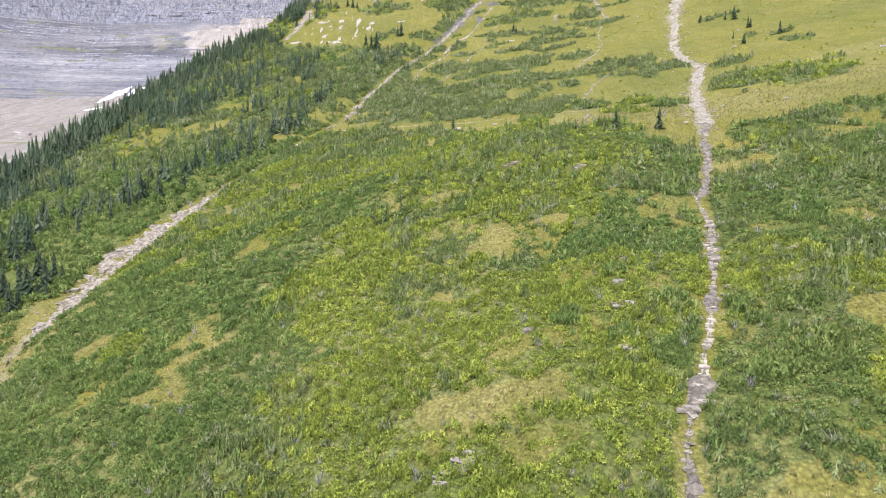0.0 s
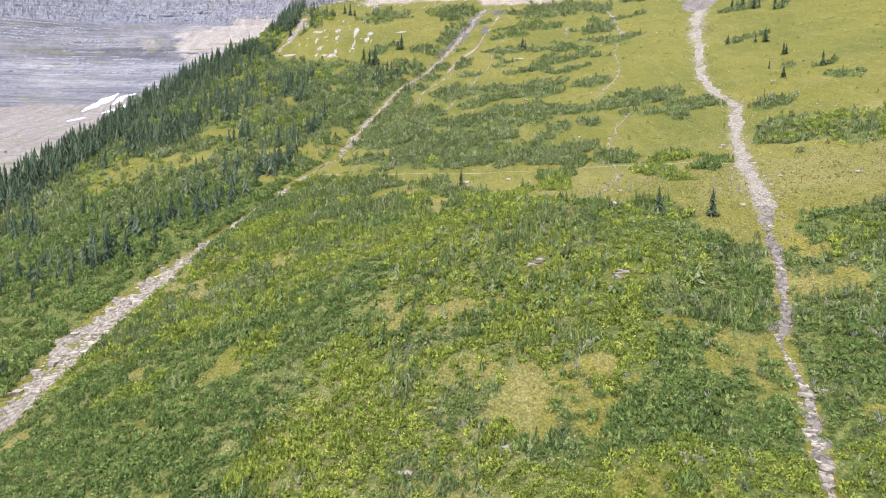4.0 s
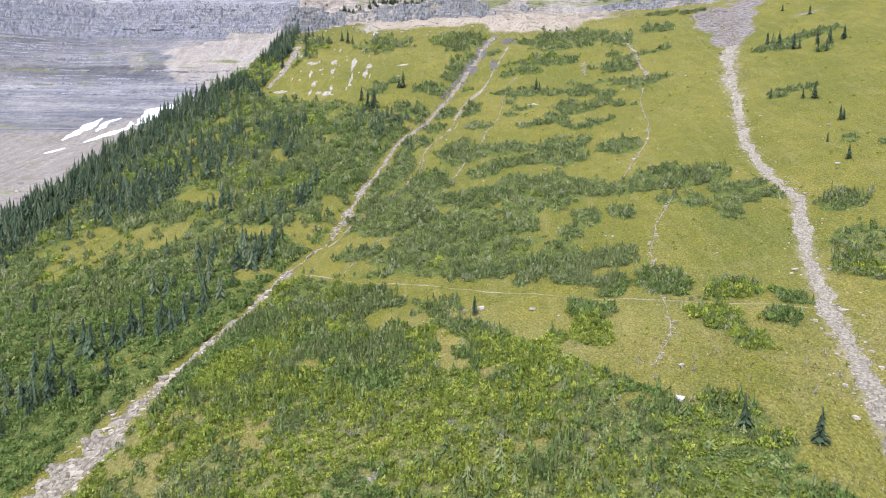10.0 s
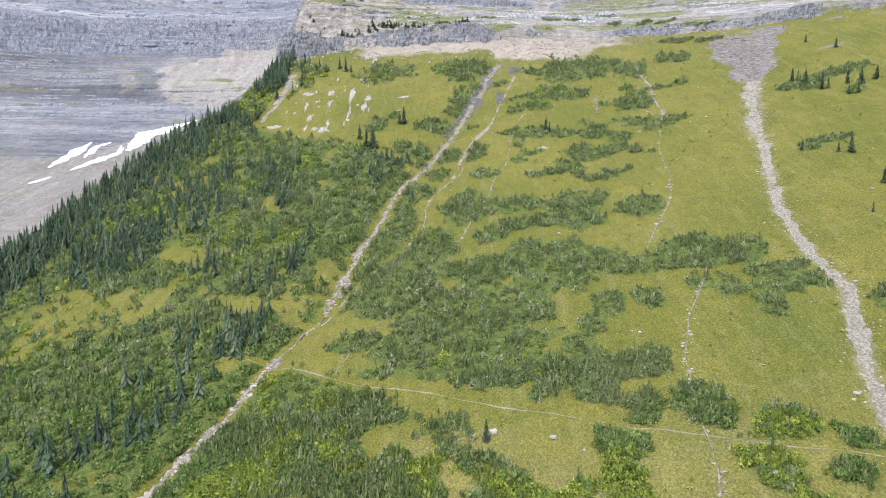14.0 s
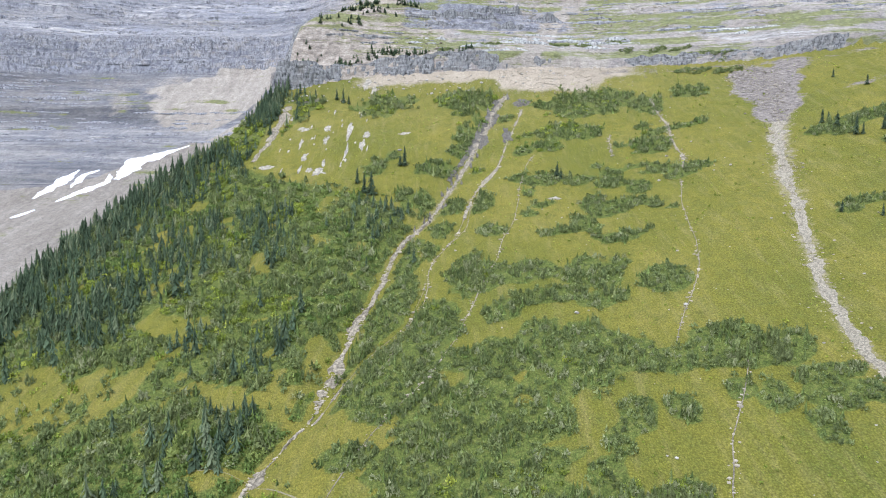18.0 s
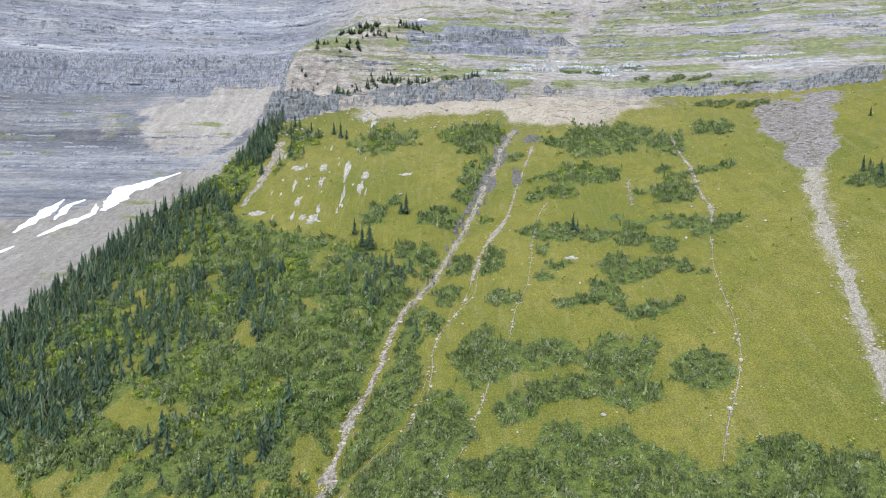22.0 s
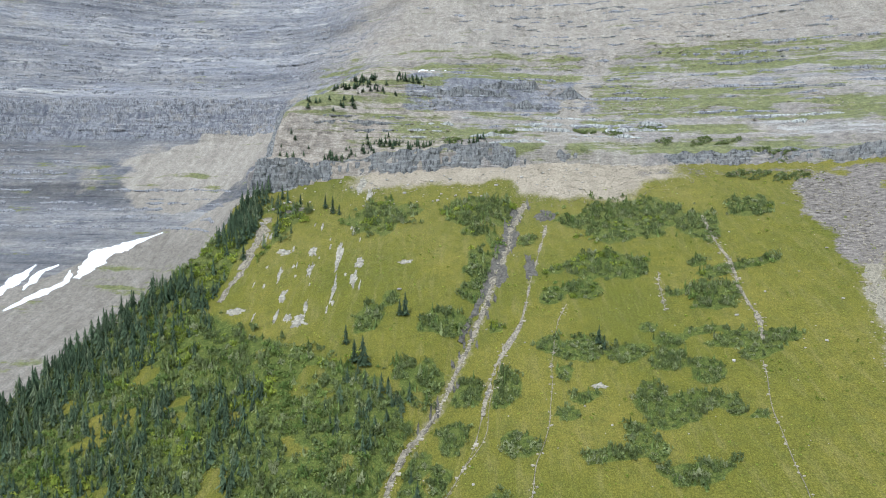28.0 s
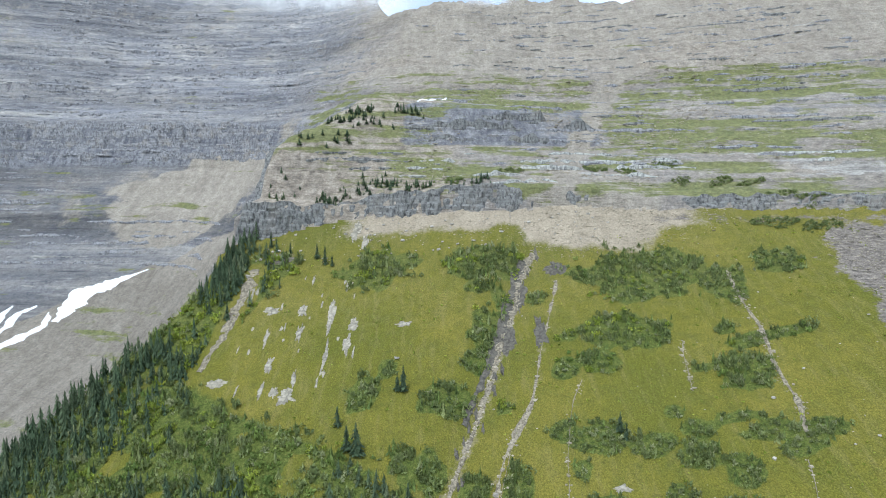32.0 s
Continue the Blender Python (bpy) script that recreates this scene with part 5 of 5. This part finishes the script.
def ribbon(name, line, width, material, label, category, seed, rise=0.12, step=0.8, lanes=9, kind="structure", relief=0.0):
    """A bed that lies on the slope along a line, with ragged edges."""
    pts, total = [], 0
    for (ax, ay), (bx, by) in zip(line, line[1:]):
        k = max(1, int(math.hypot(bx - ax, by - ay) / step))
        pts += [(ax + (bx - ax) * u / k, ay + (by - ay) * u / k) for u in range(k)]
    pts = np.array(pts + [line[-1]], float)
    for _ in range(6):
        pts[1:-1] = (pts[:-2] + 2 * pts[1:-1] + pts[2:]) / 4
    run = np.gradient(pts, axis=0)
    run /= np.linalg.norm(run, axis=1)[:, None]
    side = np.stack([-run[:, 1], run[:, 0]], 1)
    along = np.arange(len(pts)) * step
    share = np.linspace(0, 1, len(pts))
    w = np.array([width(u, v) for u, v in zip(share, pts[:, 1])])
    lw, rw = (w * (0.12 + 1.0 * value_noise(along / 4, along * 0, seed + k) + 0.6 * value_noise(along / 1.1, along * 0, seed + k + 3)) for k in (0, 9))
    u = np.linspace(-1, 1, lanes)
    off = np.where(u[None] < 0, u[None] * lw[:, None], u[None] * rw[:, None])
    P = pts[:, None] + side[:, None] * off[..., None]
    Z = ground_z(P[..., 0], P[..., 1]) + rise * (1 - u[None] ** 6) - 0.10 * u[None] ** 6
    if relief:
        # broken ledges: steps across the bed, each block at its own height
        Z = Z + relief * (1 - u[None] ** 4) * (0.9 * value_noise(P[..., 0] / 1.7, P[..., 1] / 1.1, seed + 21) + 0.6 * np.floor(3 * value_noise(P[..., 0] / 4.5, P[..., 1] / 2.2, seed + 23)) / 3 - 0.5)
    V = np.concatenate([P, Z[..., None]], -1).reshape(-1, 3)
    i = np.arange(len(pts) * lanes).reshape(-1, lanes)
    faces = np.stack([i[:-1, :-1], i[1:, :-1], i[1:, 1:], i[:-1, 1:]], -1).reshape(-1, 4)
    return tagged(new(name, sheet(name, V, faces, material, smooth=not relief)), label, category, kind=kind)


def slab_patch(name, cx, cy, rx, ry, material, label, seed, lift=0.22):
    """A bare outcrop lying in the turf: an uneven sheet with a stepped, ragged rim."""
    rings, spokes = 8, 60
    r = np.linspace(0, 1, rings)[:, None] * np.ones((1, spokes))
    a = np.linspace(0, 2 * np.pi, spokes, endpoint=False)[None] * np.ones((rings, 1))
    rim = 0.35 + 0.8 * value_noise(a * 1.9 + seed * 3.1, a * 0 + seed, seed) + 0.45 * (value_noise(a * 7 + seed, a * 0, seed + 2) - 0.2)
    rim[:, -3:] = rim[:, -3:] * np.array([0.7, 0.4, 0.2]) + rim[:, :1] * np.array([0.3, 0.6, 0.8])
    x, y = cx + r * rim * rx * np.cos(a), cy + r * rim * ry * np.sin(a)
    z = ground_z(x, y) + lift * (1 - r ** 4) * (0.4 + 0.9 * value_noise(x * 1.1, y * 0.7, seed)) - 0.15 * r ** 4
    i = np.arange(rings * spokes).reshape(rings, spokes)
    j = np.roll(i, -1, 1)
    faces = np.stack([i[:-1], i[1:], j[1:], j[:-1]], -1).reshape(-1, 4)
    return tagged(new(name, sheet(name, np.stack([x, y, z], -1).reshape(-1, 3), faces, material, smooth=False)), label, "rock outcrop", "outcrops in the turf")


def along_line(line, number, spread, seed):
    """Places strewn beside a line."""
    g = np.random.default_rng(seed)
    p = np.array(line, float)
    length = np.r_[0, np.cumsum(np.linalg.norm(np.diff(p, axis=0), axis=1))]
    s = g.random(number) * length[-1]
    off = g.normal(0, 1, (2, number))
    wide = spread(s / length[-1], np.interp(s, length, p[:, 1]))
    return np.interp(s, length, p[:, 0]) + off[0] * wide, np.interp(s, length, p[:, 1]) + off[1] * wide, g


def stones(parent, x, y, size, seed, single, name="stone", flat=0.7):
    """The nearest stones one by one under their bed, the rest joined."""
    g = np.random.default_rng(seed)
    near, rest = near_first(x, y, single)
    meshes = [sheet(name, v, t, STONE_ONE, smooth=False) for v, t in BLOCKS] if single else []
    z = ground_z(x, y)
    for i in near:
        ob = under(new(name, meshes[g.integers(len(meshes))]), parent)
        ob.matrix_basis = Matrix.LocRotScale((x[i], y[i], z[i] + 0.12 * size[i]), Euler((g.normal(0, 0.25), g.normal(0, 0.25), g.uniform(0, 6.28))), (size[i], size[i] * g.uniform(0.6, 1.0), size[i] * flat * g.uniform(0.5, 1.0)))
    if len(rest):
        tagged(under(strew("stones", BLOCKS, x[rest], y[rest], size[rest] * flat, size[rest], STONE_MANY, seed + 1, -0.12), parent), kind="stuff")


def broken(y, size, seed, low=0.32):
    """0 where growth closes over a bed, 1 where it lies open."""
    return ease((value_noise(np.asarray(y) / size, 0 * np.asarray(y), seed) - low) * 4)


def gully_half(u, y):
    return np.interp(y, [112, 128, 140, 165, 190, 200, 205, 209, 213, 217, 221, 226, 230, 233, 238, 241, 250, 258, 265, 272, 278, 286, 292, 298, 304, 315, 331, 339, 345, 363, 377, 401, 421, 448],
                     [0.0, 0.6, 4.6, 6.2, 4.4, 1.3, 0.3, 2.2, 0.5, 2.2, 0.2, 1.8, 1.4, 0.2, 2.2, 0.15, 0.35, 0.6, 1.6, 2.1, 0.6, 1.0, 2.5, 1.0, 0.8, 1.1, 0.8, 1.6, 0.7, 0.8, 0.9, 1.2, 1.6, 1.9])


def wash_half(u, y):
    w = np.interp(y, [34, 49, 57, 60, 64, 85, 107, 132, 145, 166, 184, 200, 212, 229, 250, 275, 304, 318, 326, 337, 350, 356, 366, 380, 392], [0.5, 0.9, 0.7, 1.6, 0.8, 1.1, 1.0, 0.9, 2.0, 3.0, 1.7, 1.5, 2.1, 2.3, 1.6, 1.9, 1.7, 2.6, 1.6, 3.4, 1.9, 2.0, 3.2, 3.5, 2.5])
    return w * np.where(y < 135, 0.1 + 0.9 * broken(y, 4.0, 23, 0.38), 0.7 + 0.3 * broken(y, 7.0, 27, 0.3))


def brook_half(u, y):
    return np.interp(y, [254, 262, 272, 284, 300, 320, 335, 349, 364, 376, 385, 400, 415, 440], [0.5, 0.7, 0.4, 0.04, 0.06, 0.12, 0.35, 0.7, 1.6, 1.2, 0.4, 0.45, 0.6, 0.7]) * (0.2 + 0.8 * broken(y, 5.0, 29, 0.3))


gully = ribbon("gully_bed", GULLY, gully_half, PALE_RUBBLE, "pale rocky bed of a steep dry gully", "stream bed", 3, 0.15, 0.6, 15, relief=1.1)
x, y, g = along_line(GULLY, 5000, lambda u, y: 0.5 * gully_half(u, y), 51)
keep = (gully_half(0, y) > 0.6) | ((y > 205) & (g.random(len(y)) < 0.25))
x, y = x[keep], y[keep]
stones(gully, x, y, g.gamma(1.6, 0.27, len(x)).clip(0.12, 2.4) * np.where(y < 205, 1.1, 0.72), 52, 295)
ribbon("gully_shale", [(-5, 378), (-1, 390), (4, 404), (9.5, 421), (15, 440), (20, 455)], lambda u, y: 1.2 + 0.8 * u, DARK_RUBBLE, "dark shale strip along the left of the gully", "stream bed", 5, 0.45)
SPLIT = next(k for k, p in enumerate(WASH) if p[1] > 138)
ribbon("rill_bed", WASH[:SPLIT + 1], wash_half, RILL, "narrow rocky rill with layered grey-brown slabs", "stream bed", 8, 0.12, 0.5, 9, relief=0.5)
wash = ribbon("wash_bed", WASH[SPLIT:-1], wash_half, GRAVEL, "pale stony wash running down the meadow", "stream bed", 7, 0.12, 0.6, 11, relief=0.35)
for k in range(26):
    v = 0.06 + 0.94 * k / 25
    cy = 338 + 118 * v + RNG.uniform(-3, 3)
    slab_patch("shale_outcrop", float(gully_x(cy)) + RNG.choice((-1, 1)) * RNG.uniform(0.5, 2.0 + 2.2 * v), cy, RNG.uniform(0.4, 0.7 + 0.7 * v), RNG.uniform(2, 5.5), DARK_RUBBLE, "dark grey bedded shale outcrop", 500 + k, 0.4)
x, y, g = along_line(WASH, 4200, lambda u, y: 0.42 * wash_half(u, y) + 1.5 * ease((u - 0.9) / 0.1), 53)
stones(wash, x, y, g.gamma(1.5, 0.17, len(x)).clip(0.1, 1.3) * np.where(y < 130, 1.0, 0.7), 54, 295)
x, y, g = along_line(WASH[SPLIT:], 900, lambda u, y: 1.1 * wash_half(u, y) + 0.4, 57)
stones(wash, x, y, g.gamma(2.0, 0.16, len(x)).clip(0.15, 1.2), 58, 0)
brook = ribbon("brook_bed", BROOK, brook_half, PALE_RUBBLE, "narrow pale rocky brook bed in the meadow", "stream bed", 11)
x, y, g = along_line(BROOK, 800, lambda u, y: 0.9 * brook_half(u, y), 55)
keep = g.random(len(y)) < np.clip(brook_half(0, y) * 1.6 + 0.08, 0, 1)
x, y = x[keep], y[keep]
stones(brook, x, y, g.gamma(1.6, 0.2, len(x)).clip(0.12, 1.3), 56, 80)
for k, line in enumerate(RUNNELS):
    run = ribbon("runnel_bed", line, lambda u, y: 0.8 if k == 3 else 0.14, PALE_RUBBLE, "thin trickle of stones through the grass", "stream bed", 13 + k)
    x, y, g = along_line(line, 330 if k == 3 else 150, lambda u, y: (1.0 if k == 3 else 0.5) + 0 * u, 60 + k)
    stones(run, x, y, g.gamma(2.0, 0.16, len(x)).clip(0.1, 1.0), 70 + k, 30)
ribbon("footpath", TRAIL, lambda u, y: 0.22 * float(ease((value_noise(u * 34, 0.0, 5) - 0.36) * 4)) + 0.02, PATH_SOIL, "narrow trodden footpath across the slope", "footpath", 31, 0.1, 0.8, 5)


# ---- outcrops, snow and boulders ----
PALE_PATCHES = [(-64, 431, 3, 3), (-63, 421, 2, 6), (-53, 428, 2, 8), (-44, 423, 3, 3), (-45, 414, 2, 6), (-76, 433, 5, 2), (-75, 421, 1.2, 5), (-71, 408, 2, 4), (-71, 398, 1.2, 4), (-87, 402, 6, 2), (-62, 394, 5, 3),
                (-52, 410, 1.2, 7), (-61, 402, 1.2, 3), (-66, 396, 2, 3), (-45, 468, 2, 6), (-50, 475, 3, 6), (-26, 421, 5, 1.5), (34, 349, 4, 1.2)]
for k, (cx, cy, rx, ry) in enumerate(PALE_PATCHES):
    slab_patch("rock_outcrop", cx, cy, rx * 0.75, ry * 1.1, OUTCROP, "pale bare rock patch in steep turf", k, 0.3)
spread = np.random.default_rng(111)
for k in range(34):
    long = spread.uniform(0.8, 3.5)
    slab_patch("rock_outcrop", spread.uniform(-90, -38), spread.uniform(394, 456), spread.uniform(0.35, 0.8), long, OUTCROP, "narrow pale rock streak in steep turf", 400 + k, 0.15)
for k, (cx, cy, rx, ry) in enumerate([(11, 421, 3.2, 13), (18, 438, 2.2, 10), (22, 413, 2.6, 8), (32, 446, 4, 5)]):
    slab_patch("shale_outcrop", cx, cy, rx, ry, DARK_RUBBLE, "dark grey bedded shale outcrop", 40 + k, 0.5)


def rock_ledge(cx, cy, rx, ry, count, seed):
    """A broken ledge: flat blocks side by side and stacked."""
    g = np.random.default_rng(seed)
    base = z_at(cx, cy)
    ob = tagged(new("rock_ledge"), "weathered layered ledge showing through the thicket", "rock outcrop", "ledges in the thicket")
    ob.matrix_basis = Matrix.Translation((cx, cy, base))
    for k in range(count):
        x, y, s = g.uniform(-rx, rx), g.uniform(-ry, ry), g.uniform(0.5, 1.3)
        part = under(new("block", LEDGE_MESHES[g.integers(len(LEDGE_MESHES))]), ob)
        part.matrix_basis = Matrix.LocRotScale((x, y, z_at(cx + x, cy + y) - base + g.uniform(-0.12, 0.2) * s), Euler((g.normal(0, 0.08), g.normal(0, 0.08), g.normal(0, 0.5))), (s * 1.15, s * 0.7, s * 0.42))


LEDGE_MESHES = [sheet("block", v, t, STONE_ONE, smooth=False) for v, t in BLOCKS]
for k, (cx, cy, rx, ry) in enumerate([(12, 81, 1.7, 0.7), (21, 76.5, 1.0, 0.7), (24, 90, 1.6, 1.0), (22, 83, 0.8, 0.5), (10, 76, 0.7, 0.5), (2, 56, 1.0, 0.6), (0, 54, 0.6, 1.0), (19, 68, 0.7, 0.4), (14, 134, 1.7, 1.3), (26, 126, 1.9, 0.8),
                                      (24, 123, 1.2, 0.5), (33, 77, 1.6, 0.5), (35.5, 79, 1.4, 0.5), (-14, 150, 2.0, 1.2), (23, 59, 1.6, 0.6), (40, 97, 1.2, 0.8), (-38, 112, 0.7, 0.5), (45, 84, 0.7, 0.4), (5, 96, 0.8, 0.5), (-6, 95, 0.6, 0.5)]):
    rock_ledge(cx, cy, rx, ry, int(5 + 3.2 * rx * ry + 2 * rx), 300 + k)
ribbon("scree_chute", CHUTE, lambda u, y: 2.8 - 1.2 * u, PALE_RUBBLE, "pale scree strip beside the fir stand", "scree", 83, 0.1, 0.5, 9, relief=0.5)

for k, (line, wide) in enumerate((([(-225, 543), (-222, 563), (-207, 577), (-191, 585)], lambda u, y: 0.6 + 8 * math.sin(math.pi * min(1, u + 0.08)) ** 1.2 * (1 - 0.5 * u)),
                                  ([(-265, 517), (-261, 536), (-257, 558)], lambda u, y: 0.5 + 4.0 * math.sin(math.pi * u)),
                                  ([(-249, 532), (-250, 552), (-243, 558)], lambda u, y: 0.5 + 2.4 * math.sin(math.pi * u)),
                                  ([(-248, 513), (-239, 528), (-228, 539), (-233, 552)], lambda u, y: 0.5 + 3.0 * math.sin(math.pi * u)),
                                  ([(-258, 484), (-252, 498)], lambda u, y: 0.4 + 1.4 * math.sin(math.pi * u)),
                                  ([(-27, 560), (-11, 594)], lambda u, y: 0.4 + 1.8 * math.sin(math.pi * u)))):
    ribbon("snow_patch", line, wide, SNOW, "old white snow patch lying on the scree", "snow", 90 + k, 0.5, 1.5, 9, "")


def lie(name, x, y, size, label, category, group, seed):
    """Single stones on the turf."""
    g = np.random.default_rng(seed)
    meshes = [sheet(name, v, t, STONE_WHITE, smooth=False) for v, t in BLOCKS]
    for px, py, z, s in zip(x, y, ground_z(np.asarray(x, float), np.asarray(y, float)), size):
        ob = tagged(new(name, meshes[g.integers(len(meshes))]), label, category, group)
        ob.matrix_basis = Matrix.LocRotScale((px, py, z + 0.15 * s), Euler((g.normal(0, 0.2), g.normal(0, 0.2), g.uniform(0, 6.28))), (s, s, s * 0.8))


g = np.random.default_rng(97)
bx, by = g.uniform(-20, 125, 900), g.uniform(140, 440, 900)
ok = np.where((thicket(bx, by) < 0.05) & (bx > gully_x(by) + 3))[0][:150]
lie("boulder", np.r_[[4.5, -27, 31, 46], bx[ok]], np.r_[198, 405, 152, 176, by[ok]], np.r_[1.3, 1.6, 1.4, 1.2, g.gamma(2, 0.17, len(ok)).clip(0.2, 1.1)], "pale angular boulder lying in the grass", "boulder", "boulders on the meadow", 98)
# loose talus under the cliff, and broken slabs in the funnel
tx, ty, tg = scatter(101, 60000, (-70, 125, 440, 494), lambda x, y: (y < cliff_line(x) - 2) * 0.3 * (0.25 + value_noise(x / 5, y / 5, 15)) * (ease((y - cliff_line(x) + 20 + 24 * fbm(x, y, 14, 105)) / 14) * ease((x + 66) / 20) * ease((118 - x) / 20) * 0.6
                  + ease(1.5 - np.hypot((x - 58) / 36, (y - 472) / 20))))
tagged(strew("talus_stones", BLOCKS, tx, ty, tg.gamma(2, 0.11, len(tx)).clip(0.1, 0.9), tg.gamma(2, 0.16, len(tx)).clip(0.15, 1.2), STONE_MANY, 102, -0.1), "loose tan stones of the talus below the cliff", "talus", kind="stuff")
tx, ty, tg = scatter(103, 22000, (104, 172, 340, 452), lambda x, y: 0.5 * ease((np.interp(y, [340, 364, 386, 420, 446], [3, 5, 8, 12, 10]) + 14 * fbm(x, y, 10, 107) - np.abs(x - np.interp(y, [352, 364, 386, 408, 432], [119, 124, 134.5, 140, 143]))) / 6))
tagged(strew("slab_rubble", BLOCKS, tx, ty, tg.uniform(0.08, 0.28, len(tx)), tg.gamma(2, 0.2, len(tx)).clip(0.2, 1.3), STONE_MANY, 104, -0.1), "broken grey-brown slabs lying in the rocky funnel", "rubble", kind="stuff")
bx, by = g.uniform(-100, 60, 700), g.uniform(462, 486, 700)
by = by + (cliff_line(bx) - 488)
ok = np.where(by < cliff_line(bx) - 3)[0][:160]
lie("fallen_block", bx[ok], by[ok], g.gamma(2, 0.3, len(ok)).clip(0.3, 1.9), "pale block fallen from the cliff", "boulder", "blocks below the cliff", 99)
lie("scree_boulder", [-246, -252, -240, -233, -226], [395, 398, 380, 420, 405], [5.5, 3.6, 2.2, 2.0, 1.8], "large brown boulder on the scree", "boulder", "boulders on the scree", 100)


# loose stones on the ledges above the cliff
tx, ty, tg = scatter(117, 26000, (-40, 190, 494, 640), lambda x, y: (y > cliff_line(x) + 5) * 0.34 * ease(fbm(x, y, 20, 119) * 4 + 0.4))
tagged(strew("ledge_stones", BLOCKS[:4], tx, ty, tg.gamma(2, 0.2, len(tx)).clip(0.2, 1.4), tg.gamma(2, 0.32, len(tx)).clip(0.3, 2.2), STONE_MANY, 118, -0.1), "pale stones strewn over the grassy ledges", "rubble", kind="stuff")


# ---- mist along the crest ----
def mist_bank(cx, cy, cz, wide, high, seed):
    u, v = np.meshgrid(np.linspace(-1, 1, 40), np.linspace(-1, 1, 18))
    x = cx + wide * u
    y = cy + 14 * fbm(u * 60, v * 60, 30, seed) + 10 * v
    z = cz + high * v + 5 * fbm(u * 50, v * 30, 20, seed + 3)
    thick = ease(1 - u * u) * ease(1 - v * v) * 0.62
    i = np.arange(u.size).reshape(u.shape)
    faces = np.stack([i[:-1, :-1], i[:-1, 1:], i[1:, 1:], i[1:, :-1]], -1).reshape(-1, 4)
    return tagged(new("mist_bank", sheet("mist_bank", np.stack([x, y, z], -1).reshape(-1, 3), faces, MIST, [("thick", np.clip(thick, 0, 1).ravel())])), "white mist drifting along the mountain crest", "cloud")


mist_bank(-125, 790, 306, 95, 16, 1)
mist_bank(-100, 800, 312, 75, 18, 5)
mist_bank(22, 770, 300, 30, 8, 9)
